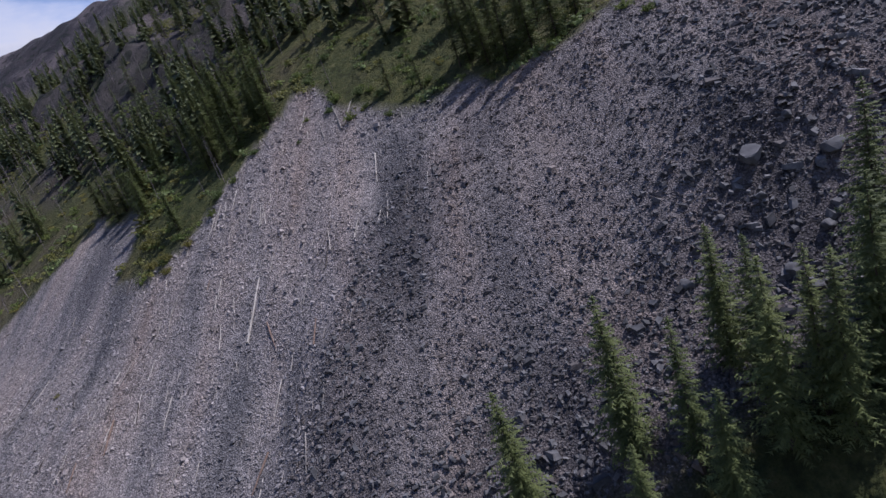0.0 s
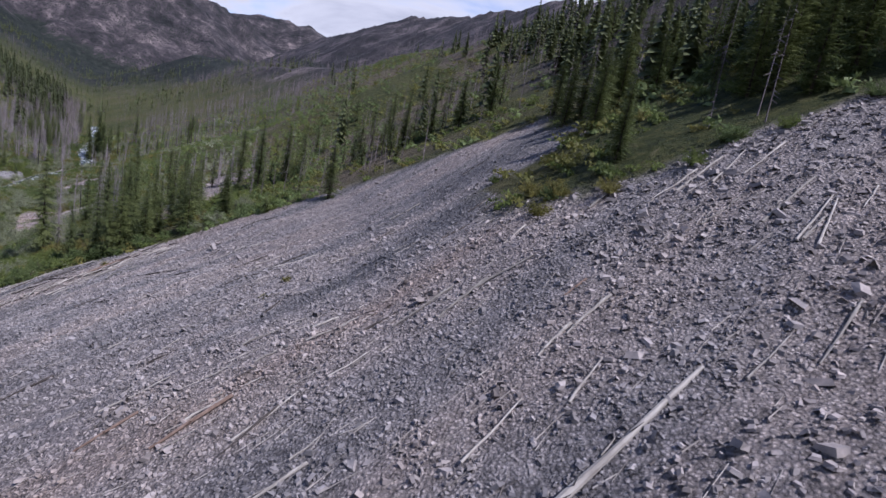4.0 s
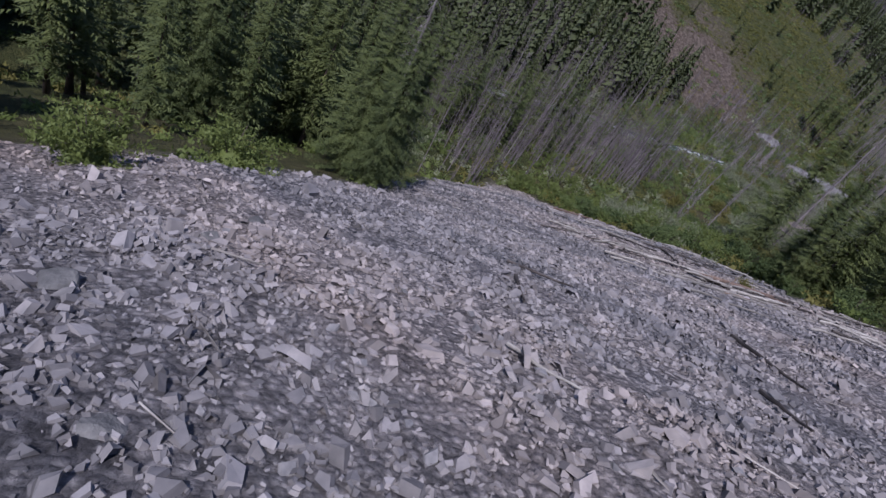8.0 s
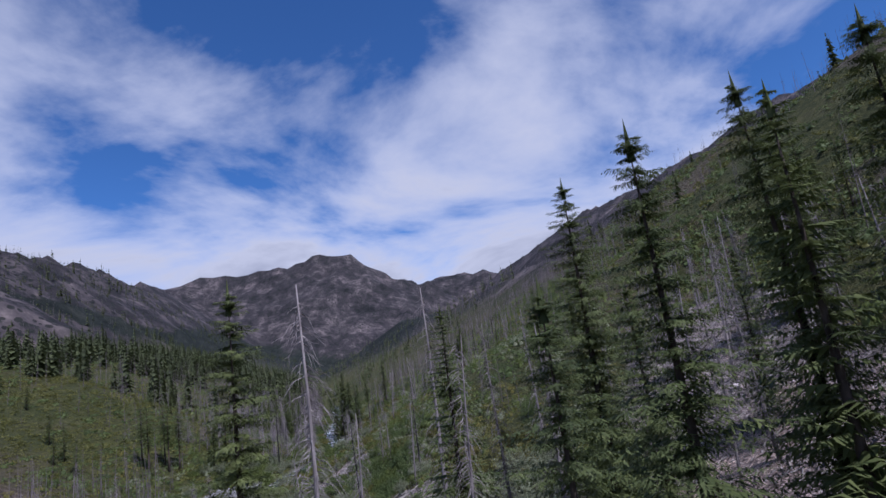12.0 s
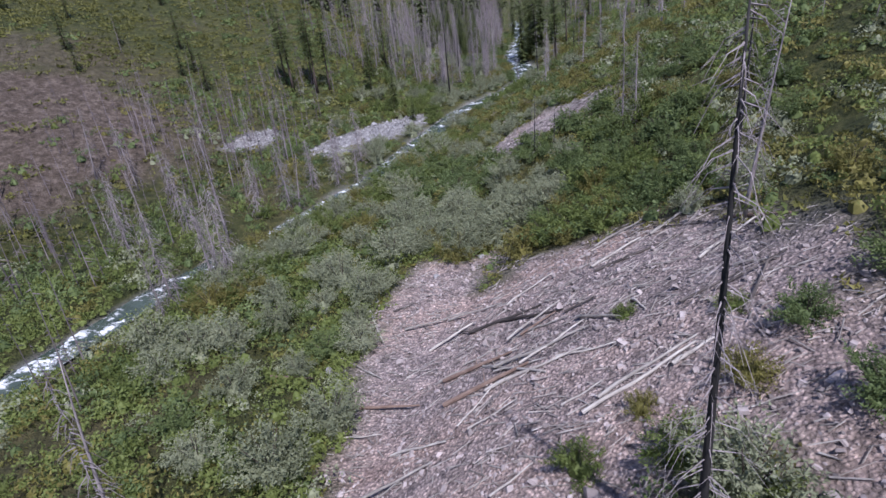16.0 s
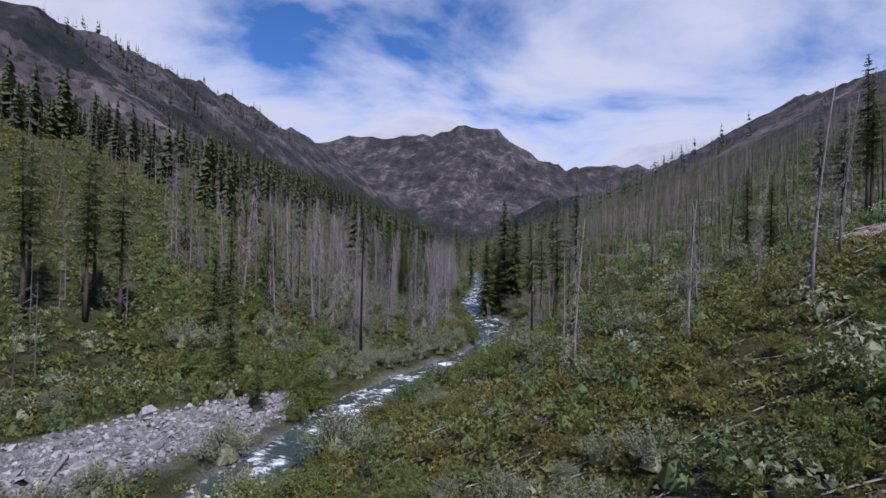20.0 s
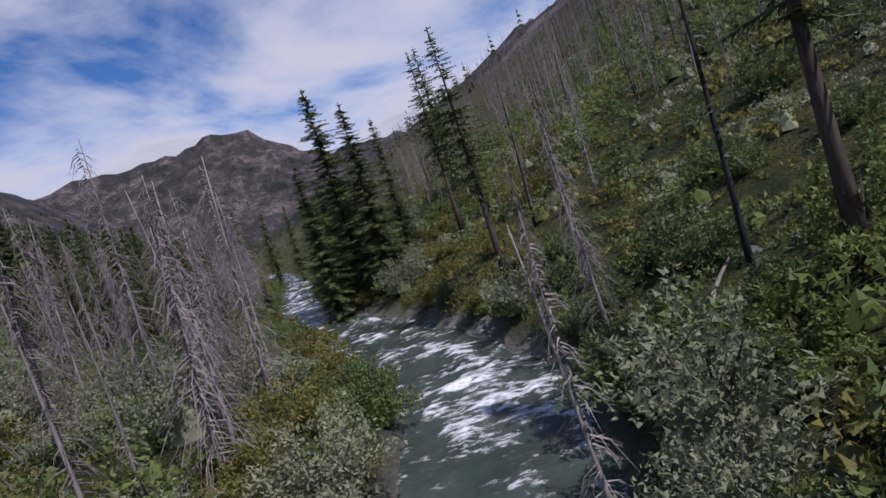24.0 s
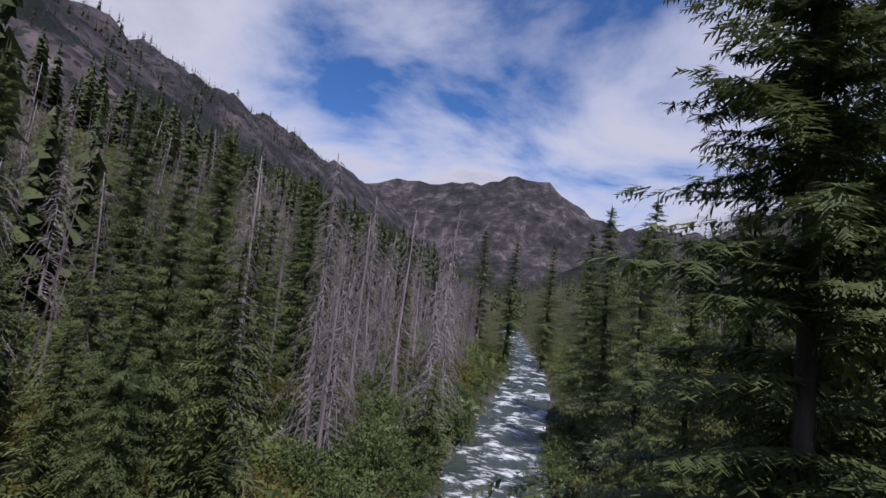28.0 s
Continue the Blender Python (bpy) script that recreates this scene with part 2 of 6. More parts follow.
def ground_material():
    m, nt, bsdf = material("valley_ground")
    at = nt.nodes.new("ShaderNodeAttribute")
    at.attribute_name = "zones"
    sep = nt.nodes.new("ShaderNodeSeparateColor")
    nt.links.new(at.outputs["Color"], sep.inputs[0])
    stone_f = noise_node(nt, 1.6, 8.0, 0.75)
    stone_b = noise_node(nt, 0.05, 4.0, 0.6)
    cell = nt.nodes.new("ShaderNodeTexVoronoi")
    cell.inputs["Scale"].default_value = 4.2
    cell.inputs["Randomness"].default_value = 1.0
    ctc = nt.nodes.new("ShaderNodeTexCoord")
    nt.links.new(ctc.outputs["Object"], cell.inputs["Vector"])
    csep = nt.nodes.new("ShaderNodeSeparateColor")
    nt.links.new(cell.outputs["Color"], csep.inputs[0])
    stone = ramp(nt, csep.outputs[0], [(0.0, (0.20, 0.192, 0.194)), (0.6, (0.41, 0.388, 0.384)), (1.0, (0.64, 0.60, 0.575))])
    # Cell rims darkened: the shade between stones is painted into the colour.
    gap_shade = ramp(nt, cell.outputs["Distance"], [(0.14, (1, 1, 1)), (0.62, (0.26, 0.255, 0.26))])
    stone = mixc(nt, 1.0, stone, gap_shade, "MULTIPLY")
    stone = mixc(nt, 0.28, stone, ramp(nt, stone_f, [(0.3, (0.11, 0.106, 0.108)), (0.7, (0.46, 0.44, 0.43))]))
    stone = mixc(nt, 0.22, stone, ramp(nt, stone_b, [(0.35, (0.17, 0.17, 0.185)), (0.65, (0.34, 0.305, 0.28))]))
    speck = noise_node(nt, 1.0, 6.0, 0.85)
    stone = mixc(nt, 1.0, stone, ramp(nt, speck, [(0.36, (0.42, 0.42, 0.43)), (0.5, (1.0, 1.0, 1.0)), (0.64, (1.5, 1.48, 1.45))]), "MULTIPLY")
    stone = mixc(nt, 1.0, stone, slope_bands(nt), "MULTIPLY")
    stone = mixc(nt, at.outputs["Alpha"], stone, mixc(nt, 1.0, stone, (0.53, 0.52, 0.53), "MULTIPLY"))
    rubble = nt.nodes.new("ShaderNodeAttribute")
    rubble.attribute_name = "rubble"
    stone = mixc(nt, rubble.outputs["Fac"], stone, mixc(nt, 1.0, stone, (1.35, 1.2, 1.12), "MULTIPLY"))
    soil_f = noise_node(nt, 0.55, 9.0, 0.78)
    soil_b = noise_node(nt, 0.03, 4.0, 0.6)
    soil = ramp(nt, soil_f, [(0.38, (0.016, 0.019, 0.007)), (0.5, (0.056, 0.061, 0.019)), (0.60, (0.110, 0.104, 0.036)), (0.70, (0.18, 0.145, 0.095))])
    soil = mixc(nt, 0.35, soil, ramp(nt, soil_b, [(0.35, (0.030, 0.050, 0.015)), (0.52, (0.075, 0.082, 0.028)), (0.66, (0.13, 0.098, 0.065))]))
    earth_at = nt.nodes.new("ShaderNodeAttribute")
    earth_at.attribute_name = "earth"
    brown = ramp(nt, noise_node(nt, 0.7, 9.0, 0.8), [(0.34, (0.036, 0.027, 0.020)), (0.5, (0.112, 0.086, 0.066)), (0.64, (0.23, 0.185, 0.152))])
    soil = mixc(nt, earth_at.outputs["Fac"], soil, brown)
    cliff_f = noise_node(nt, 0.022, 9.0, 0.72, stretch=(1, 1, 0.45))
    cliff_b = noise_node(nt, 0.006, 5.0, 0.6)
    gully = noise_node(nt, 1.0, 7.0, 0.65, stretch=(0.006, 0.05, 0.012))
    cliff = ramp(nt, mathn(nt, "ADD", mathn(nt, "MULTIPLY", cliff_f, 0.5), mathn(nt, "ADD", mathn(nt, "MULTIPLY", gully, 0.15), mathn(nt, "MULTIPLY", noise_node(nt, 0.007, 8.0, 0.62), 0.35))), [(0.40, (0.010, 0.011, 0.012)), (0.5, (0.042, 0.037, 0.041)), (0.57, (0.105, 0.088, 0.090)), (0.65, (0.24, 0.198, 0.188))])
    scar_at = nt.nodes.new("ShaderNodeAttribute")
    scar_at.attribute_name = "scar"
    cliff = mixc(nt, scar_at.outputs["Fac"], cliff, ramp(nt, cliff_f, [(0.36, (0.06, 0.044, 0.040)), (0.64, (0.24, 0.178, 0.152))]))
    wood_f = noise_node(nt, 0.05, 8.0, 0.75)
    wood = ramp(nt, wood_f, [(0.38, (0.008, 0.011, 0.010)), (0.55, (0.020, 0.025, 0.021)), (0.72, (0.050, 0.050, 0.043))])
    dots = nt.nodes.new("ShaderNodeTexVoronoi")
    dots.inputs["Scale"].default_value = 0.12
    nt.links.new(ctc.outputs["Object"], dots.inputs["Vector"])
    dsep = nt.nodes.new("ShaderNodeSeparateColor")
    nt.links.new(dots.outputs["Color"], dsep.inputs[0])
    standing = mathn(nt, "MULTIPLY", mathn(nt, "LESS_THAN", dots.outputs["Distance"], 0.40), mathn(nt, "LESS_THAN", dsep.outputs[0], mathn(nt, "MULTIPLY", mathn(nt, "SUBTRACT", cliff_b, 0.25), 2.6)))
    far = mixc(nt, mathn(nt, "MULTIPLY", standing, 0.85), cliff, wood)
    woods_at = nt.nodes.new("ShaderNodeAttribute")
    woods_at.attribute_name = "woods"
    thin = ramp(nt, mathn(nt, "ADD", woods_at.outputs["Fac"], mathn(nt, "MULTIPLY", mathn(nt, "SUBTRACT", wood_f, 0.5), 1.2)), [(0.42, (0, 0, 0)), (0.60, (1, 1, 1))])
    far = mixc(nt, thin, far, wood)
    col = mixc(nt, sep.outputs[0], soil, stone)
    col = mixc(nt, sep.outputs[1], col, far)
    gravel = ramp(nt, noise_node(nt, 2.5, 7.0, 0.7), [(0.3, (0.16, 0.155, 0.15)), (0.7, (0.42, 0.40, 0.39))])
    col = mixc(nt, sep.outputs[2], col, gravel)
    nt.links.new(col, bsdf.inputs["Base Color"])
    bsdf.inputs["Roughness"].default_value = 0.9
    bsdf.inputs["Specular IOR Level"].default_value = 0.2
    lumps = mathn(nt, "SUBTRACT", stone_f, mathn(nt, "MULTIPLY", cell.outputs["Distance"], 0.7))
    turf = mathn(nt, "MULTIPLY", mathn(nt, "SUBTRACT", 1.0, sep.outputs[0]), mathn(nt, "MULTIPLY", soil_f, 3.5))
    bump(nt, bsdf, mathn(nt, "ADD", mathn(nt, "ADD", lumps, turf), mathn(nt, "MULTIPLY", cliff_f, 6.0)), 1.0, 0.34)
    return m


def water_material():
    m, nt, bsdf = material("rapids")
    at = nt.nodes.new("ShaderNodeAttribute")
    at.attribute_name = "foam"
    n1 = noise_node(nt, 1.3, 8.0, 0.70, stretch=(0.75, 1.5, 1))
    n2 = noise_node(nt, 0.22, 4.0, 0.6)
    fo = mathn(nt, "ADD", mathn(nt, "MULTIPLY", at.outputs["Fac"], 0.55), mathn(nt, "MULTIPLY", n1, 0.9))
    fo = mathn(nt, "ADD", fo, mathn(nt, "MULTIPLY", n2, 0.10))
    foam = ramp(nt, fo, [(0.82, (0, 0, 0)), (0.99, (0.9, 0.9, 0.9))])
    deep = ramp(nt, n2, [(0.3, (0.022, 0.034, 0.028)), (0.7, (0.065, 0.085, 0.070))])
    nt.links.new(mixc(nt, foam, deep, (0.86, 0.88, 0.90)), bsdf.inputs["Base Color"])
    nt.links.new(ramp(nt, foam, [(0, (0.10, 0.10, 0.10)), (1, (0.75, 0.75, 0.75))]), bsdf.inputs["Roughness"])
    bsdf.inputs["IOR"].default_value = 1.33
    bump(nt, bsdf, n1, 0.6, 0.18)
    return m


GROUND = ground_material()
WATER = water_material()


# ---------------------------------------------------------------- terrain
RIV_Y = [-600, 0, 150, 287, 305, 328, 343, 351, 377, 394, 406, 414, 422, 430, 440, 450, 460, 470, 482, 494, 516, 536, 570, 1500, 5000]
RIV_X = [-60, -82, -94, -96, -92.5, -90.5, -91.8, -92.6, -93.8, -90.4, -87.4, -86.9, -89.4, -92.0, -96.6, -101.8, -106.3, -109.6, -113.6, -117, -121.8, -127, -139, -470, -1500]



def lattice(ix, iy, seed):
    n = (ix.astype(np.int64) * 374761393 + iy.astype(np.int64) * 668265263 + seed * 974711) & 0x7FFFFFFF
    n = ((n ^ (n >> 13)) * 1274126177) & 0x7FFFFFFF
    return ((n ^ (n >> 16)) & 0xFFFF) / 65535.0


def value_noise(x, y, seed=0):
    x0, y0 = np.floor(x), np.floor(y)
    fx, fy = x - x0, y - y0
    fx, fy = fx * fx * (3 - 2 * fx), fy * fy * (3 - 2 * fy)
    a, b = lattice(x0, y0, seed), lattice(x0 + 1, y0, seed)
    c, d = lattice(x0, y0 + 1, seed), lattice(x0 + 1, y0 + 1, seed)
    return (a * (1 - fx) + b * fx) * (1 - fy) + (c * (1 - fx) + d * fx) * fy


def fbm(x, y, scale, octaves=4, seed=0):
    total, amp, norm = 0.0, 1.0, 0.0
    for k in range(octaves):
        total = total + amp * (value_noise(x / scale + 17.3 * k, y / scale - 9.1 * k, seed + k) - 0.5)
        norm += amp
        amp, scale = amp * 0.5, scale * 0.5
    return 2 * total / norm


def ridged(x, y, scale, octaves=4, seed=0):
    total, amp, norm = 0.0, 1.0, 0.0
    for k in range(octaves):
        total = total + amp * (1 - np.abs(2 * value_noise(x / scale + 5.7 * k, y / scale + 3.3 * k, seed + k) - 1))
        norm += amp
        amp, scale = amp * 0.5, scale * 0.5
    return total / norm


def ease(v, a, b):
    t = np.clip((v - a) / (b - a), 0, 1)
    return t * t * (3 - 2 * t)


def river_x(y):
    return np.interp(y, RIV_Y, RIV_X)


def river_z(y):
    return np.interp(y, [-600, 150, 300, 372, 408, 425, 505, 800, 3000, 6000], [-84, -72, -68, -66, -64.7, -64.1, -62.4, -53, 20, 120])

RIDGES = [
    ([(-520, -200, 120), (-560, 150, 108), (-571, 390, 115), (-580, 480, 162), (-601, 650, 184), (-683, 823, 205), (-796, 998, 239), (-936, 1281, 291), (-1078, 1618, 322), (-1245, 2053, 365), (-1700, 2900, 480)], 0.80, 60, 150, 31),
    ([(-2500, 1500, 640), (-2250, 1560, 690), (-2050, 1600, 700), (-1876, 1674, 700), (-1800, 1668, 662), (-1740, 1650, 632), (-1675, 1634, 586), (-1600, 1625, 560), (-1480, 1600, 470)], 1.1, 60, 70, 35),
    ([(-2300, 3000, 640), (-1889, 3066, 600), (-1710, 3177, 620), (-1475, 3189, 578), (-1289, 3165, 618), (-992, 3170, 634), (-846, 3214, 612), (-657, 3207, 512), (-462, 3190, 408), (-300, 3108, 290), (-150, 2950, 180)], 0.72, 150, 330, 41),
    ([(-900, 4540, 560), (-676, 4574, 615), (-512, 4594, 660), (-329, 4610, 656), (-111, 4518, 625), (114, 4514, 560), (700, 4500, 560)], 0.6, 80, 300, 51),
    ([(420, -300, 230), (420, 100, 210), (410, 350, 195), (380, 550, 188), (354, 695, 200), (350, 800, 213), (376, 904, 238), (400, 1069, 266), (374, 1503, 314), (250, 1750, 325), (101, 2400, 340), (-20, 2700, 330)], 0.66, 30, 170, 61),
]


def ridge_tent(x, y, line, slope, rough, scale, seed):
    """The height of a ridge that falls off on both sides of a broken line."""
    best = np.full(np.shape(x), -1e4)
    for (x0, y0, z0), (x1, y1, z1) in zip(line[:-1], line[1:]):
        dx, dy = x1 - x0, y1 - y0
        t = np.clip(((x - x0) * dx + (y - y0) * dy) / (dx * dx + dy * dy), 0, 1)
        far = np.hypot(x - x0 - t * dx, y - y0 - t * dy)
        best = np.maximum(best, z0 + t * (z1 - z0) - slope * far)
    near = np.clip((best + 80) / 200, 0, 1)
    return best + rough * near * (ridged(x, y, scale, 5, seed) - 0.66) * 0.8 + 0.25 * rough * fbm(x, y, scale * 0.3, 3, seed + 5)


def river_half(y):
    return np.interp(y, [150, 328, 351, 378, 394, 412, 425, 440, 455, 480, 520, 640], [1.9, 1.8, 1.9, 3.0, 4.0, 4.3, 5.2, 5.2, 4.4, 3.2, 2.8, 2.8])


def ground_z(x, y):
    x, y = np.asarray(x, float), np.asarray(y, float)
    d = x - river_x(y)
    e = -d
    base = river_z(y)
    # right bank and the hillside with the scree
    toe = np.interp(y, [-600, 65, 80, 100, 125, 150, 172, 230, 285, 305, 330, 360, 400, 450, 800], [55, 55, 50, 46, 46, 50, 50, 46, 40, 37, 18.5, 9, 4, 7, 5])
    s1 = np.interp(y, [172, 300, 400, 560, 720, 860], [0.512, 0.475, 0.43, 0.42, 0.39, 0.34])
    u = np.maximum(0, d - toe)
    hr = s1 * u + np.interp(y, [450, 620], [0.20, 0.12]) * np.maximum(0, u - 90) - 0.36 * np.maximum(0, u - 200) - 0.30 * np.maximum(0, u - 420)
    hr = np.where(u > 700, np.maximum(hr, 120), hr)
    hr = hr + 1.2 * (1 - np.exp(-np.maximum(0, d - 3.5) / 2.5))
    # left bank, the wooded rise and the mountain wall
    bank = 1.3 * (1 - np.exp(-np.maximum(0, e - 3.5) / 2.5))
    rise = 0.10 * np.clip(e - 6, 0, 18) + 0.40 * np.clip(e - 24, 0, 126) + 0.18 * np.clip(e - 150, 0, 110)
    hl = bank + rise
    h = np.where(d > 0, hr, hl)
    # relief
    far = ease(np.abs(d), 60, 400) + ease(y, 600, 1500)
    mid = ease(np.abs(d), 8, 40)
    h = h + mid * 1.6 * fbm(x, y, 28, 3, 3) + np.minimum(far, 1.0) * (26 * fbm(x, y, 260, 4, 7) + 22 * (ridged(x, y, 180, 4, 9) - 0.6))
    z = base + h
    # mountain ridges
    for line, slope, rough, scale, seed in RIDGES:
        z = np.maximum(z, ridge_tent(x, y, line, slope, rough, scale, seed))
    # river bed
    return z - 1.1 * (1 - ease(np.abs(d), river_half(y) - 1.2, river_half(y) + 0.9))


# ---------------------------------------------------------------- building helpers
def mesh_object(name, verts, faces, mat, parent=None, label="", smooth=False):
    me = bpy.data.meshes.new(name)
    me.from_pydata([tuple(v) for v in verts], [], [tuple(f) for f in faces])
    me.materials.append(mat)
    if smooth:
        me.polygons.foreach_set("use_smooth", np.ones(len(me.polygons), bool))
    ob = new(name, me)
    if parent:
        ob.parent = parent
    if label:
        ob["label"] = label
    return ob


def tri_object(name, tris, mat, parent=None, label=""):
    """One mesh from an array of loose triangles, n x 3 x 3."""
    n = len(tris)
    me = bpy.data.meshes.new(name)
    me.vertices.add(n * 3)
    me.vertices.foreach_set("co", np.ascontiguousarray(tris, dtype=np.float32).ravel())
    me.loops.add(n * 3)
    me.loops.foreach_set("vertex_index", np.arange(n * 3, dtype=np.int32))
    me.polygons.add(n)
    me.polygons.foreach_set("loop_start", np.arange(0, n * 3, 3, dtype=np.int32))
    me.polygons.foreach_set("loop_total", np.full(n, 3, dtype=np.int32))
    me.polygons.foreach_set("use_smooth", np.zeros(len(me.polygons), bool))
    me.materials.append(mat)
    me.update(calc_edges=True)
    ob = new(name, me)
    if parent:
        ob.parent = parent
    if label:
        ob["label"] = label
    return ob


def indexed_object(name, verts, faces, mat, parent=None):
    """One mesh from an n x 3 array of places and an m x k array of corners."""
    k = faces.shape[1]
    me = bpy.data.meshes.new(name)
    me.vertices.add(len(verts))
    me.vertices.foreach_set("co", np.ascontiguousarray(verts, dtype=np.float32).ravel())
    me.loops.add(faces.size)
    me.loops.foreach_set("vertex_index", faces.astype(np.int32).ravel())
    me.polygons.add(len(faces))
    me.polygons.foreach_set("loop_start", np.arange(0, faces.size, k, dtype=np.int32))
    me.polygons.foreach_set("loop_total", np.full(len(faces), k, dtype=np.int32))
    me.polygons.foreach_set("use_smooth", np.zeros(len(me.polygons), bool))
    me.materials.append(mat)
    me.update(calc_edges=True)
    ob = new(name, me)
    if parent:
        ob.parent = parent
    return ob


def tube(points, radii, sides=6):
    """Verts and faces of a tapered tube through points."""
    pts = [Vector(p) for p in points]
    verts, faces = [], []
    for i, p in enumerate(pts):
        d = (pts[min(i + 1, len(pts) - 1)] - pts[max(i - 1, 0)]).normalized()
        a = d.orthogonal().normalized() if abs(d.z) < 0.9 else Vector((1, 0, 0)).cross(d).normalized()
        b = d.cross(a)
        for k in range(sides):
            t = 2 * math.pi * k / sides
            verts.append(p + radii[i] * (math.cos(t) * a + math.sin(t) * b))
    for i in range(len(pts) - 1):
        for k in range(sides):
            faces.append((i * sides + k, i * sides + (k + 1) % sides, (i + 1) * sides + (k + 1) % sides, (i + 1) * sides + k))
    faces.append(tuple(range(sides - 1, -1, -1)))
    faces.append(tuple(range((len(pts) - 1) * sides, len(pts) * sides)))
    return verts, faces


def merged(parts):
    verts, faces = [], []
    for v, f in parts:
        base = len(verts)
        verts += v
        faces += [tuple(base + i for i in q) for q in f]
    return verts, faces


# ---------------------------------------------------------------- zones of the ground
def scree_zone(x, y):
    lo = np.interp(y, [-80, 0, 30, 60, 95, 105, 115, 125, 135, 141, 150, 165, 178, 190], [62, 46, 30, 16, 12, 8, 0, -3, -8, -13, -24, -42, -46, -30])
    hi = np.interp(y, [-80, 4, 14, 24, 31, 37, 45, 51, 59, 66, 71, 77, 84, 91, 97, 100, 107, 112, 128, 134, 150, 162, 172, 190], [400, 200, 118, 100, 94, 97, 101, 102, 100, 97, 95, 98, 100, 104, 101, 88, 66, 60, 60, 76, 80, 80, 62, 40])
    wob = 3.5 * fbm(x, y, 9, 3, 71)
    inside = np.minimum(np.minimum(x - lo, hi - x), 181 + 0.03 * (x + 20) - y) + wob
    return ease(inside, -1.0, 2.0)


def coarse_edge(x):
    return np.interp(x, [40, 46, 52, 60, 71, 90, 130], [36, 30, 24, 14, 10, 8, 8])


def coarse_zone(x, y):
    lane = 0.75 * (1 - ease(np.abs(y - 53 - 0.12 * (x - 55)) + 5 * fbm(x, y, 8, 2, 88), 4, 10)) * (1 - ease(x, 78, 92))
    return np.maximum(np.maximum(ease(coarse_edge(x) + 3 - y + 5 * fbm(x, y, 8, 2, 75), 0, 7), 0.45 * (1 - ease(y + 6 * fbm(x, y, 12, 2, 90), 46, 58))), lane)


def debris_zone(x, y):
    wob = 0.35 * fbm(x, y, 7, 3, 72)
    a = 1 - np.hypot((x + 46) / 18, (y - 281 + 0.35 * (x + 48)) / 18) + wob + 0.45 * fbm(x, y, 13, 2, 77)
    b = 1 - np.hypot((x + 4 - 0.21 * (y - 200)) / 10, (y - 254) / 38) + 1.6 * wob
    c = 0.72 - np.hypot((x + 61) / 15, (y - 334) / 8) + 1.5 * wob
    d = 0.7 - np.hypot((x + 40) / 7, (y - 383) / 9) + wob
    return ease(np.maximum(np.maximum(a, b), np.maximum(c, d)), -0.08, 0.1)


def gravel_zone(x, y):
    d = x - river_x(y)
    wob = 0.3 * fbm(x, y, 6, 3, 73)
    bar = 0.95 - np.hypot((d + 11 - 0.25 * (y - 353)) / 5.2, (y - 353) / 18) + wob
    bar2 = 0.8 - np.hypot((x + 121) / 3.5, (y - 334) / 9) + wob
    bar3 = 0.8 - np.hypot((x + 112) / 4.5, (y - 457) / 8) + wob
    edge = ease(river_half(y) + 0.05 + 0.7 * fbm(x, y, 5, 2, 76) - np.abs(d), -0.4, 0.4) * (y < 640)
    return np.maximum(ease(np.maximum(np.maximum(bar, bar2), bar3), -0.1, 0.12), edge)


def earth_zone(x, y):
    """Burnt brown earth with little growing on it, beyond the river."""
    e = river_x(y) - x
    wob = 0.5 * fbm(x, y, 14, 3, 79)
    bank = 1 - np.hypot((x + 146) / 25, (y - 309) / 26) + wob
    patch = ease(fbm(x, y, 34, 3, 80), 0.10, 0.32) * ease(e, 18, 40) * (1 - ease(e, 110, 150)) * ease(y, 120, 160) * (1 - ease(y, 300, 360))
    d = -e
    upper = 0.75 * ease(fbm(x, y, 26, 3, 89), 0.02, 0.25) * ease(d, 90, 120) * ease(y, 165, 200) * (1 - ease(y, 420, 520))
    return np.maximum(np.maximum(ease(bank, -0.05, 0.25), patch), upper)


def mountain_zone(x, y):
    d = x - river_x(y)
    crag = 0.85 * ease(fbm(x, y, 30, 4, 74), -0.30, -0.04) * ease(d + 30 * fbm(x, y, 40, 2, 87), 180, 206) * (y < 420)
    return np.clip(ease(-d, 170, 260) + ease(d, 330, 480) + ease(y, 430, 640) * ease(d + 40 * fbm(x, y, 60, 3, 78), 90, 210) + ease(y, 900, 1400) + crag, 0, 1)


def wood_band(x, y, z):
    """The belt of living forest along the mountain side, which fills the valley head."""
    e = river_x(y) - x
    mid = np.interp(y, [450, 600, 650, 745, 800, 840, 1200, 1750], [122, 116, 106, 90, 77, 62, 74, 113])
    half = np.interp(y, [600, 850, 1200], [15, 17, 34])
    wob = 9 * fbm(x, y, 60, 3, 85)
    belt = 1 - ease(np.abs(z - mid + wob) / half, 0.7, 1.25)
    head = ease(y, 860, 1000) * (1 - ease(z - mid + wob, 10, 40)) * (1 - ease(y, 2300, 2600))
    return np.maximum(belt * ease(e, 200, 260), head)


def scar_zone(x, y, z):
    """Pale reddish runs of rubble on the mountain side."""
    e = river_x(y) - x
    run = ease(ridged(x * 0.4 + 0.35 * y, y * 1.6, 60, 3, 86), 0.74, 0.92)
    return 0.75 * run * ease(e, 220, 290) * (1 - ease(z, 60, 95)) * ease(z, -5, 20) * (1 - ease(y, 700, 820))


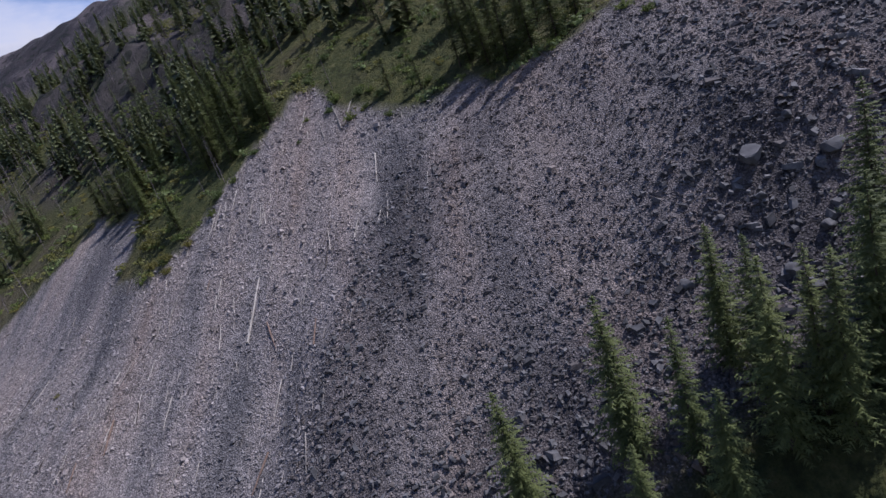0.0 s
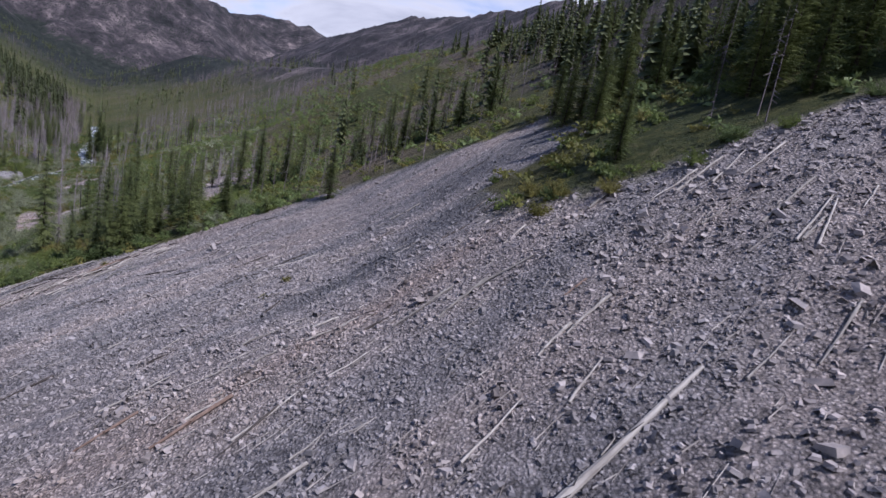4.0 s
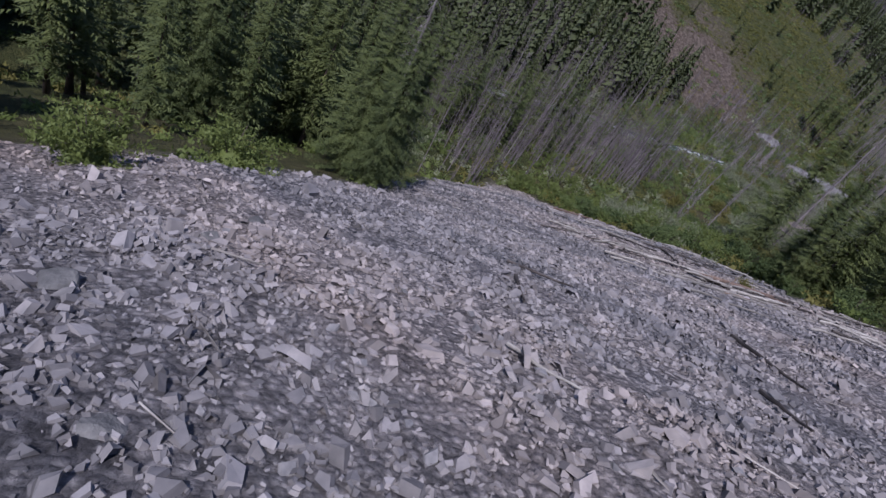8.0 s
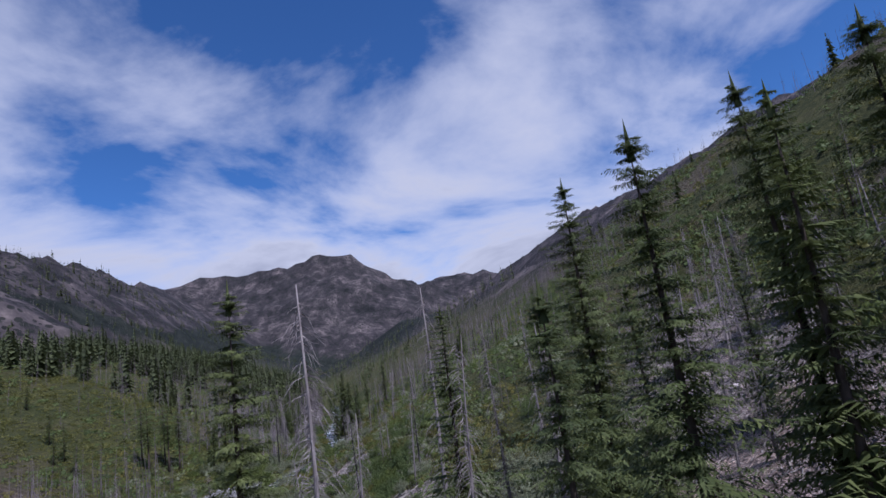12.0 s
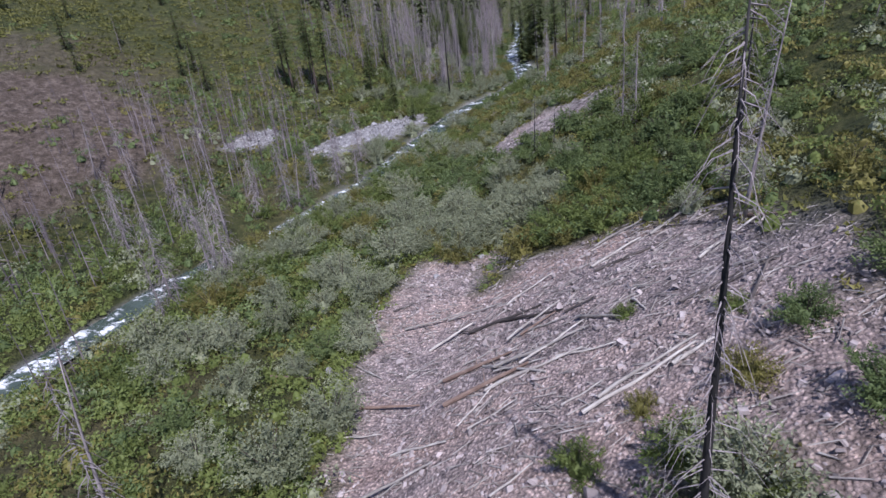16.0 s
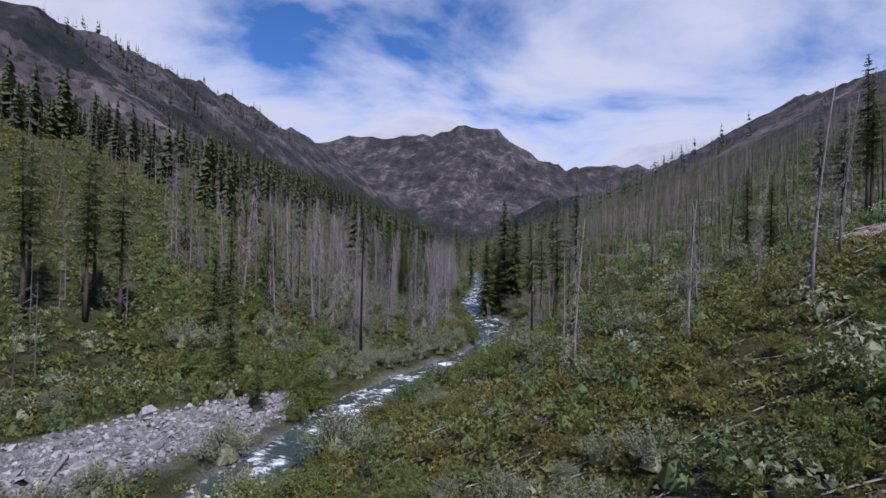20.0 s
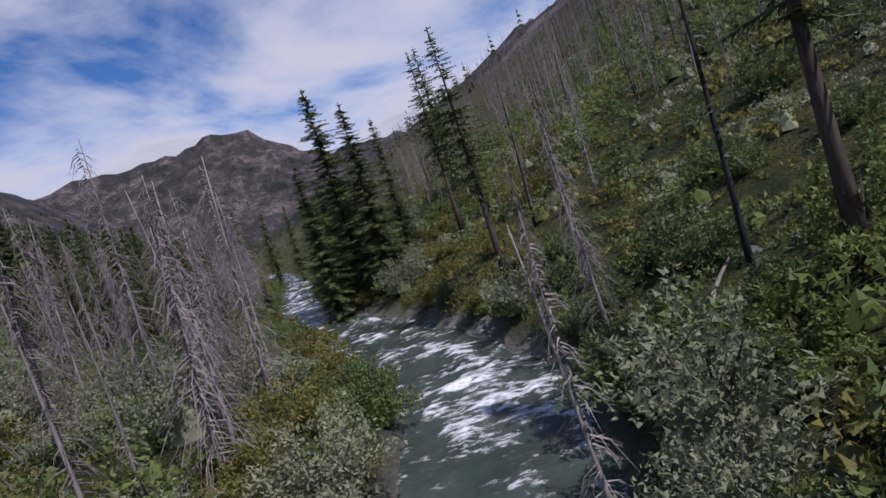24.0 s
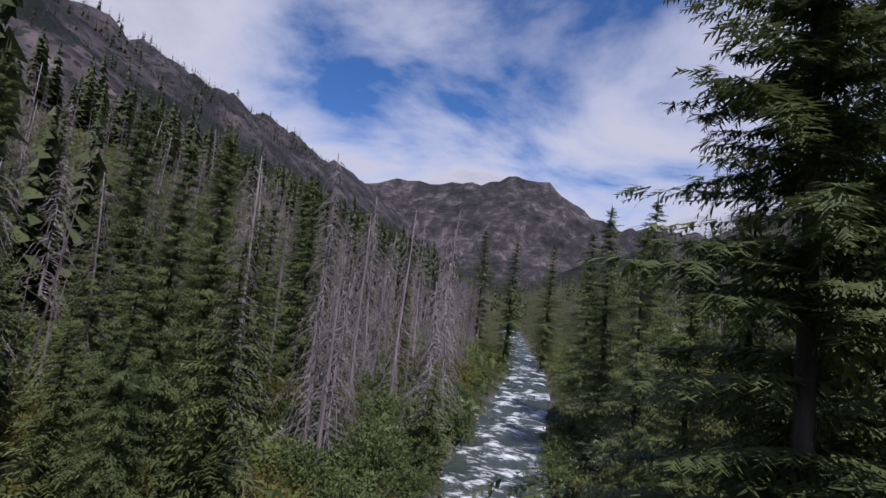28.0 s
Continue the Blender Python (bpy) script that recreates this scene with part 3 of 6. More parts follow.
# ---------------------------------------------------------------- ground sheet
def spread(lo, hi, step, outer_lo, outer_hi, grow):
    core = list(np.arange(lo, hi + 0.01, step))
    s, v, left = step, lo, []
    while v > outer_lo:
        s *= grow
        v -= s
        left.append(v)
    s, v, right = step, hi, []
    while v < outer_hi:
        s *= grow
        v += s
        right.append(v)
    return np.array(left[::-1] + core + right)


gx = spread(-150, 125, 2.2, -3600, 2600, 1.05)
gy = spread(-25, 545, 2.2, -700, 4900, 1.026)
GX, GY = np.meshgrid(gx, gy)
GZ = ground_z(GX, GY)
SC = np.maximum(scree_zone(GX, GY), debris_zone(GX, GY))
CRAG = ease(fbm(GX, GY, 30, 4, 74), -0.30, -0.04) * ease(GX - river_x(GY), 203, 230) * (GY < 420)
GZ = GZ + CRAG * 11 * (ridged(GX, GY, 14, 4, 84) - 0.5)
GZ = GZ + SC * (0.28 * fbm(GX, GY, 2.6, 2, 81) + 0.5 * fbm(GX, GY, 11, 2, 82))
nx, ny = len(gx), len(gy)
idx = np.arange(nx * ny).reshape(ny, nx)
quads = np.stack([idx[:-1, :-1], idx[:-1, 1:], idx[1:, 1:], idx[1:, :-1]], -1).reshape(-1, 4)
ground = indexed_object("ground", np.stack([GX, GY, GZ], -1).reshape(-1, 3), quads, GROUND)
ground.data.polygons.foreach_set("use_smooth", np.ones(len(ground.data.polygons), bool))
zones = np.stack([SC, mountain_zone(GX, GY), gravel_zone(GX, GY), coarse_zone(GX, GY)], -1).reshape(-1, 4)
attr = ground.data.color_attributes.new("zones", "FLOAT_COLOR", "POINT")
attr.data.foreach_set("color", zones.astype(np.float32).ravel())
for name, field in (("earth", earth_zone(GX, GY)), ("woods", wood_band(GX, GY, GZ)), ("scar", scar_zone(GX, GY, GZ))):
    layer = ground.data.attributes.new(name, "FLOAT", "POINT")
    layer.data.foreach_set("value", field.astype(np.float32).ravel())
rubble = ground.data.attributes.new("rubble", "FLOAT", "POINT")
rubble.data.foreach_set("value", debris_zone(GX, GY).astype(np.float32).ravel())
tagged(ground, "mountain valley floor and slopes with grass, scree and rock", "ground", kind="structure")


# ---------------------------------------------------------------- river
ry = np.arange(150, 640, 0.45)
rw = np.linspace(-1, 1, 27)
RY, RW = np.meshgrid(ry, rw, indexing="ij")
RHALF = river_half(RY) + 0.35 + 0.4 * fbm(RY, RY * 0, 14, 2, 91)
RX = river_x(RY) + RW * RHALF
wave = fbm(RX, RY, 1.7, 3, 92) * 0.22 + (ridged(RX * 1.4, RY * 0.8, 3.2, 3, 93) - 0.6) * 0.35
RZ = river_z(RY) - 0.12 + wave * (1 - 0.6 * np.abs(RW) ** 3)
ridx = np.arange(RX.size).reshape(RX.shape)
rq = np.stack([ridx[:-1, :-1], ridx[:-1, 1:], ridx[1:, 1:], ridx[1:, :-1]], -1).reshape(-1, 4)
river = indexed_object("water", np.stack([RX, RY, RZ], -1).reshape(-1, 3), rq, WATER)
river.data.polygons.foreach_set("use_smooth", np.ones(len(river.data.polygons), bool))
foam = river.data.attributes.new("foam", "FLOAT", "POINT")
foam.data.foreach_set("value", np.clip(0.5 + 1.6 * wave, 0, 1).astype(np.float32).ravel())
tagged(river, "fast shallow mountain river with white rapids", "river", kind="structure")


# ---------------------------------------------------------------- trees
def fir_tris(height, seed, levels, per_level, twigs, width, bare=0.12, droop=0.35, gaps=0.12, spray=0.30, fine=0):
    """Triangles of a fir crown: whorls of boughs that droop and turn up at the tip, feathered with side and hanging twigs."""
    g = np.random.default_rng(seed)
    f = np.repeat((np.arange(levels) + 0.5 * g.random(levels)) / levels, per_level)
    n = len(f)
    wide = width * np.minimum(1.0, 1.5 * (1 - f)) ** 0.8 * np.repeat(g.uniform(0.72, 1.12, levels), per_level) + 0.2
    wide *= np.interp(f, [0, 0.12, 0.3], [0.78, 0.95, 1.0])
    ang = 2 * math.pi * (np.tile(np.arange(per_level), levels) + g.random(n)) / per_level
    ln = wide * g.uniform(0.55, 1.12, n)
    z = height * (bare + (1 - bare) * f) + g.uniform(-0.5, 0.5, n) * height / levels
    dr = droop * g.uniform(0.5, 1.5, n) * (1.25 - 0.95 * f)
    keep = g.random(n) > gaps
    ang, ln, z, dr = ang[keep], ln[keep], z[keep], dr[keep]
    n = len(ang)
    ahead = np.stack([np.cos(ang), np.sin(ang), 0 * ang], -1)
    across = np.stack([-np.sin(ang), np.cos(ang), 0 * ang], -1)
    down = np.array([0, 0, -1.0])
    base, tip, width_of = [], [], []
    for k in range(twigs):
        s = (k + 0.35 + 0.5 * g.random(n)) / twigs
        at = ahead * (ln * s)[:, None]
        at[:, 2] = z + ln * (0.10 * s - dr * s * s + 0.45 * dr * s ** 4)
        tl = ln * spray * (1.08 - 0.62 * s) * g.uniform(0.7, 1.3, n) + 0.10
        for side in (-1, 1, 0):
            turn = side * g.uniform(0.55, 1.1, n)
            sag = g.uniform(0.05, 0.5, n) if side else g.uniform(0.55, 1.15, n)
            reach = tl * (1.0 if side else 0.75)
            way = ahead * np.cos(turn)[:, None] * (1.0 if side else 0.55) + across * np.sin(turn)[:, None] + down * sag[:, None]
            base.append(at)
            tip.append(at + way * reach[:, None])
            width_of.append(reach * (0.30 if fine else 0.46))
    base, tip, w = np.concatenate(base), np.concatenate(tip), np.concatenate(width_of)
    along = np.tile(ahead, (3 * twigs, 1))
    if fine:
        parts, axis = [], tip - base
        flat = np.cross(axis, np.array([0, 0, 1.0])) + 1e-6
        flat /= np.linalg.norm(flat, axis=1)[:, None]
        size = np.linalg.norm(axis, axis=1)
        axis = axis / size[:, None]
        for j in range(fine):
            q = base + axis * (size * (j + 0.4) / fine)[:, None]
            ml = size * 0.34 * (1.12 - 0.6 * j / fine) * g.uniform(0.7, 1.3, len(q)) + 0.03
            way = axis * 0.75 + flat * (0.8 if j % 2 else -0.8) + down * g.uniform(-0.15, 0.45, len(q))[:, None]
            hw = axis * (ml * 0.30)[:, None]
            parts.append(np.stack([q - hw, q + hw, q + way * ml[:, None]], 1))
        tris = np.concatenate(parts)
    else:
        hw = along * (0.5 * w)[:, None]
        tris = np.stack([base - hw, base + hw, tip], 1)
    top = []
    for k in range(5):
        a = k * 1.256
        top.append(((0.13 * math.cos(a), 0.13 * math.sin(a), height * 0.95), (0.13 * math.cos(a + 1.2), 0.13 * math.sin(a + 1.2), height * 0.95), (0, 0, height * 1.015)))
    return np.concatenate([tris, np.array(top)])


def trunk_mesh(height, base, rng, sides=7, lean=0.02, tip=0.15):
    pts, rad = [], []
    for k in range(6):
        f = k / 5
        pts.append((lean * height * f * f + 0.04 * rng.uniform(-1, 1) * f, 0.04 * rng.uniform(-1, 1) * f, height * f - 0.4 * (k == 0)))
        rad.append(base * (1.25 if k == 0 else 1 - (1 - tip) * f))
    return tube(pts, rad, sides)


def fir_template(name, height, seed, levels, per_level, twigs, width, bare, gaps=0.12, spray=0.30, fine=0):
    rng = random.Random(seed)
    root = new(name)
    v, f = trunk_mesh(height * 0.985, 0.012 * height + 0.05, rng, 7, 0.0, 0.03)
    mesh_object("trunk", v, f, BARK, root, smooth=True)
    tri_object("crown", fir_tris(height, seed, levels, per_level, twigs, width, bare, gaps=gaps, spray=spray, fine=fine), FIR, root)
    return root


def snag_template(name, height, seed, boughs, mat, reach, low=0.1, twig=True, girth=1.0):
    rng = random.Random(seed)
    root = new(name)
    v, f = trunk_mesh(height, 0.0075 * height + 0.05, rng, 7, rng.uniform(-0.03, 0.05), 0.12)
    mesh_object("trunk", v, f, mat, root, smooth=True)
    parts = []
    for k in range(boughs):
        fr = low + (0.97 - low) * (k + rng.random()) / boughs
        ang, ln = rng.uniform(0, 6.283), reach * (1.08 - 0.75 * fr) * rng.uniform(0.45, 1.1)
        z, c, s = height * fr, math.cos(ang), math.sin(ang)
        sag = ln * rng.uniform(0.5, 1.5)
        p = [(0, 0, z), (c * ln * 0.5, s * ln * 0.5, z - sag * 0.2), (c * ln, s * ln, z - sag)]
        parts.append(tube(p, [girth * (0.034 + 0.0018 * height), girth * 0.026, girth * 0.009], 3))
        if twig:
            for q in range(2):
                g = rng.uniform(0.35, 0.9)
                a2 = ang + rng.choice((-1, 1)) * rng.uniform(0.5, 1.1)
                o = (c * ln * g, s * ln * g, z - sag * g * g)
                l2 = ln * rng.uniform(0.25, 0.55)
                parts.append(tube([o, (o[0] + l2 * math.cos(a2), o[1] + l2 * math.sin(a2), o[2] - l2 * rng.uniform(0.2, 0.9))], [girth * 0.018, girth * 0.007], 3))
    v, f = merged(parts)
    mesh_object("bare_crown", v, f, mat if mat != CHAR else DEAD, root)
    return root


def place(template, x, y, height, own, rng, sink=0.25, lean=0.02, label="", category="tree", group=""):
    s = height / own
    m = pose(x, y, float(ground_z(x, y)) - sink, math.degrees(rng.uniform(-lean, lean)), math.degrees(rng.uniform(-lean, lean)), rng.uniform(0, 360))
    ob = copy_thing(template, m)
    wide = s * rng.uniform(0.92, 1.08)
    ob.scale = (wide, wide, s)
    if label:
        tagged(ob, label, category, group)
    return ob


def drop_template(root):
    for o in (*root.children_recursive, root):
        bpy.data.objects.remove(o)


rng = random.Random(11)
FIR_A = (fir_template("fir_tree", 20, 1, 44, 8, 7, 3.5, 0.03, 0.13, 0.25), 20)
FIR_N = (fir_template("fir_tree", 20, 8, 44, 8, 8, 3.5, 0.05, 0.14, 0.25, 4), 20)
FIR_B = (fir_template("slender_fir", 20, 2, 40, 7, 7, 2.7, 0.14, 0.2, 0.27), 20)
FIR_C = (fir_template("slender_fir", 20, 3, 30, 7, 6, 2.4, 0.36, 0.32, 0.28), 20)
FIR_S = (fir_template("young_fir", 8, 4, 24, 7, 5, 1.7, 0.02, 0.1, 0.32), 8)
FIR_M = (fir_template("forest_fir", 20, 7, 28, 6, 4, 3.1, 0.06, 0.16, 0.38), 20)
FIR_H = (fir_template("fir_tree", 24, 5, 52, 8, 12, 4.5, 0.04, 0.33, 0.19, 8), 24)
SNAG_A = (snag_template("dead_tree", 16, 21, 130, DEAD, 2.3, girth=0.65), 16)
SNAG_B = (snag_template("dead_tree", 16, 22, 84, DEAD, 1.8, 0.12, girth=0.7), 16)
SNAG_C = (snag_template("burnt_tree", 18, 23, 16, CHAR, 1.3, 0.35), 18)
SNAG_D = (snag_template("burnt_tree", 15, 24, 30, CHAR, 2.2, 0.2), 15)
SNAG_W = (snag_template("dead_tree", 12, 26, 130, DEAD, 2.9, 0.06, girth=0.8), 12)
SNAG_E = (snag_template("burnt_tree", 19, 25, 110, CHAR, 2.4, 0.16, girth=0.5), 19)
SNAG_T = (snag_template("dead_tree", 22, 27, 210, DEAD, 2.4, 0.1, girth=0.55), 22)

FIR_TEXT = "dark green fir tree with drooping boughs on the valley slope"
SNAG_TEXT = "grey dead fir with bare drooping branches"
BURNT_TEXT = "charred black standing trunk with few bare branches"


def firs(rows, text=FIR_TEXT, group="firs in the valley"):
    for kind, x, y, h in rows:
        t, own = kind
        place(t, x, y, h, own, rng, label=text, category="tree", group=group)


def snags(rows, text=SNAG_TEXT, group="dead trees in the valley"):
    for kind, x, y, h in rows:
        t, own = kind
        place(t, x, y, h, own, rng, lean=0.05, label=text, category="dead tree", group=group)


# below and around the scree
firs([(FIR_A, 35.1, 25.3, 16), (FIR_A, 40.6, 16.2, 17), (FIR_B, 39.9, 10.6, 15), (FIR_A, 45.7, 5.3, 14), (FIR_A, 47.3, 7.8, 14), (FIR_A, 42.3, -0.2, 16),
      (FIR_A, 41.5, 3.9, 17), (FIR_A, 51.8, -3.9, 19), (FIR_B, 43.5, 1.2, 15), (FIR_A, 37, 8, 13), (FIR_A, 34, 14, 12), (FIR_A, 46, -3, 18)], "fir tree with sunlit needles below the scree", "firs below the scree")
firs([(FIR_A, 74.8, 130.3, 12), (FIR_A, 69.6, 112.6, 9.4), (FIR_A, 79.6, 151, 12), (FIR_A, 42.5, 177, 14), (FIR_A, 22.9, 234, 17), (FIR_A, 19.7, 196, 12), (FIR_A, 10.8, 204, 13), (FIR_A, 57, 216.6, 13), (FIR_A, 81.5, 149.5, 12), (FIR_A, 82, 162, 12), (FIR_A, 70.5, 114, 9), (FIR_A, 88, 114, 14), (FIR_B, 35.2, 225, 16.5), (FIR_B, 23.6, 226, 21),
      (FIR_A, 90.8, 114.7, 15), (FIR_A, 93.5, 117, 17), (FIR_A, 95, 111, 14), (FIR_A, 88, 120, 13), (FIR_A, 98, 118, 16), (FIR_A, 86.5, 115.7, 10.4), (FIR_B, 83.1, 118.6, 6), (FIR_A, 19.8, 193.3, 11.7), (FIR_A, 12.2, 189.8, 13.5),
      (FIR_A, 1, 185.8, 16), (FIR_A, 5, 188, 13), (FIR_A, 13.9, 186.5, 14.8), (FIR_A, 20.5, 193, 11.2), (FIR_A, 15.5, 250, 20), (FIR_A, 30.5, 232, 17), (FIR_B, 56.7, 208, 13),
      (FIR_A, 82.3, 158, 12.3), (FIR_A, 78, 136, 11), (FIR_A, 80, 141, 12), (FIR_A, 84, 150, 11), (FIR_A, 60, 205, 12), (FIR_A, 66, 200, 13), (FIR_A, 72, 197, 14), (FIR_A, 78, 192, 14), (FIR_A, 50, 214, 12),
      (FIR_A, 103.5, 43.6, 15), (FIR_A, 104, 48, 14), (FIR_A, 101, 37.5, 15), (FIR_A, 98.5, 32, 15), (FIR_A, 107, 53, 15), (FIR_A, 103, 29, 16), (FIR_B, 102, 63, 8), (FIR_B, 101, 70, 9), (FIR_A, 106, 40.5, 17), (FIR_A, 107.5, 47, 16), (FIR_A, 110, 52, 17), (FIR_A, 112, 39, 16), (FIR_B, 106, 55, 11), (FIR_A, 118, 60, 15), (FIR_A, 121, 72, 15), (FIR_A, 126, 50, 17)], "fir tree at the edge of the grey scree", "firs round the scree")
firs([(FIR_N, -14.5, 141.6, 18), (FIR_N, -17.5, 144.5, 20), (FIR_N, -19, 140.5, 21), (FIR_N, 11.8, 108.6, 13), (FIR_B, -2.5, 105, 18), (FIR_B, -5, 107, 19),
      (FIR_B, -51, 146.8, 27), (FIR_B, -47.5, 142.6, 28), (FIR_B, -55, 149, 23), (FIR_B, -44, 138, 26), (FIR_B, -41, 147, 24), (FIR_B, -36, 140, 25), (FIR_B, -30, 132, 22), (FIR_N, -27, 126, 20), (FIR_B, -33, 122, 24), (FIR_B, -25, 114, 21), (FIR_N, -50, 133, 22),
      (FIR_N, -10, 190.7, 13), (FIR_N, -12.5, 204.8, 18), (FIR_B, -18, 228, 22), (FIR_B, -5.5, 207, 19), (FIR_N, -4.1, 187.8, 14.5), (FIR_N, -0.7, 184.5, 13), (FIR_N, 1.5, 188, 15), (FIR_N, 3.5, 193, 15), (FIR_N, -8.8, 227, 24), (FIR_N, -0.4, 199, 17),
      (FIR_N, -4.6, 209.2, 20), (FIR_N, 2, 205, 17), (FIR_N, 5, 211, 18), (FIR_N, 9, 200, 14), (FIR_N, -26.3, 216.8, 28), (FIR_N, -9, 207.8, 20.5), (FIR_N, -2.6, 206.8, 19), (FIR_N, -7.4, 219, 16), (FIR_N, 3.3, 234, 12.5), (FIR_N, 8, 206, 15), (FIR_N, 11, 213, 15), (FIR_N, 6, 196, 14), (FIR_N, 12, 203, 14), (FIR_N, 3.5, 200, 16), (FIR_B, -9.5, 268.1, 19), (FIR_B, -4.5, 270.9, 16), (FIR_B, 8.7, 279.5, 11), (FIR_B, 6.1, 258, 11)], "tall fir tree among shrubs beside the scree", "firs by the scree foot")
# along the river
firs([(FIR_C, -131.9, 362.2, 22), (FIR_C, -128.9, 367.7, 21.5), (FIR_C, -127.7, 371.6, 22), (FIR_B, -121.6, 381.7, 14), (FIR_A, -107.5, 369.3, 12.4), (FIR_C, -137, 366, 20), (FIR_C, -133, 372, 21), (FIR_B, -125, 389, 15)],
     "thin fir with a bare lower trunk by the river", "firs on the river terrace")
firs([(FIR_B, -51.5, 393.6, 12.3), (FIR_C, -35, 430, 18), (FIR_C, -33.6, 412.4, 24), (FIR_C, -35.5, 416.6, 18), (FIR_B, -48, 399, 11), (FIR_C, -34.5, 408, 20)], "fir tree on the green hillside above the river", "firs on the hillside")
firs([(FIR_H, -101.6, 455.6, 21), (FIR_H, -98.3, 462, 28.5), (FIR_H, -94.1, 454.8, 23.3), (FIR_N, -91, 459, 19), (FIR_N, -102.9, 460.5, 14), (FIR_N, -101.5, 466, 16), (FIR_N, -105, 474, 15), (FIR_N, -99, 470, 17), (FIR_B, -81.8, 478, 25), (FIR_C, -75.3, 402.5, 21), (FIR_C, -123.5, 398, 15), (FIR_C, -128, 402, 14), (FIR_C, -84.2, 452, 22), (FIR_C, -82.8, 431, 21), (FIR_N, -150, 572, 26),
      (FIR_N, -109.1, 492, 19), (FIR_N, -106, 487.4, 18), (FIR_N, -113, 505, 19), (FIR_N, -132.8, 541, 22), (FIR_N, -128, 548, 23)], "tall fir tree on the river bank", "firs on the river bank")
firs([(FIR_N, -139.5, 497, 18), (FIR_N, -127, 470, 17), (FIR_N, -128, 464.5, 13), (FIR_N, -127, 474, 14), (FIR_N, -123, 464, 15), (FIR_N, -131, 468, 18), (FIR_N, -134, 476, 19), (FIR_N, -130, 482, 16), (FIR_N, -119.5, 460, 11), (FIR_N, -136, 488, 18), (FIR_N, -125.5, 458, 14),
      (FIR_N, -132, 459, 17), (FIR_N, -138, 464, 18), (FIR_N, -141, 474, 19), (FIR_N, -143, 484, 20), (FIR_N, -146, 500, 20), (FIR_N, -136, 452, 17)], "dense dark green fir beside the rapids", "dense firs beside the rapids")
firs([(FIR_S, -100.9, 366.1, 5.7), (FIR_S, -118, 481, 7), (FIR_S, -62, 300, 4), (FIR_S, 30, 181, 5), (FIR_S, 57, 190, 5)], "young bushy green fir among shrubs", "young firs")

drng = random.Random(37)
for _ in range(46):
    x, y = drng.uniform(15, 85), drng.uniform(195, 320)
    if float(debris_zone(x, y)) < 0.1 and float(scree_zone(x, y)) < 0.05:
        place(FIR_M[0], x, y, drng.uniform(7, 14), 20, drng, label="dark green fir on the hillside above the valley", category="tree", group="firs on the hillside")
for _ in range(60):
    x, y = drng.uniform(96, 165), drng.uniform(78, 215)
    if float(scree_zone(x, y)) < 0.02:
        place(FIR_M[0], x, y, drng.uniform(7, 15), 20, drng, label="dark green fir on the steep slope above the scree", category="tree", group="firs above the scree")
planted = 0
while planted < 190:
    y = drng.uniform(115, 240)
    x = float(river_x(y)) + drng.uniform(-48, 34)
    if abs(x - float(river_x(y))) < 4 or drng.random() > np.interp(y, [120, 250, 300], [1, 0.7, 0.1]) or float(fbm(x, y, 22, 3, 111)) < -0.1 or float(scree_zone(x, y)) > 0.05:
        continue
    place(FIR_M[0], x, y, drng.uniform(8, 19), 20, drng, label="dark green fir on the wooded valley bottom", category="tree", group="firs on the valley bottom")
    planted += 1
for _ in range(26):
    y = drng.uniform(270, 440)
    x = float(river_x(y)) - drng.uniform(48, 120)
    place(FIR_M[0], x, y, drng.uniform(7, 14), 20, drng, label="dark green fir on the open slope beyond the river", category="tree", group="firs beyond the river")
for _ in range(34):
    y = drng.uniform(452, 512)
    x = float(river_x(y)) - drng.uniform(11, 40)
    place((FIR_A if drng.random() < 0.7 else FIR_B)[0], x, y, drng.uniform(8, 14.5), 20, drng, label="dense dark green fir beside the rapids", category="tree", group="dense firs beside the rapids")
for _ in range(46):
    x, y = drng.uniform(-62, 2), drng.uniform(96, 152)
    if float(scree_zone(x, y)) > 0.05 or x > np.interp(y, [96, 125, 152], [0, -12, -36]):
        continue
    place((FIR_B if drng.random() < 0.7 else FIR_A)[0], x, y, drng.uniform(15, 27), 20, drng, label="tall fir tree in the wood below the scree", category="tree", group="firs in the wood below the scree")
for _ in range(26):
    x, y = drng.uniform(80, 104), drng.uniform(98, 150)
    if float(scree_zone(x, y)) > 0.05:
        continue
    place(FIR_A[0], x, y, drng.uniform(8, 15), 20, drng, label="fir tree at the edge of the grey scree", category="tree", group="firs round the scree")

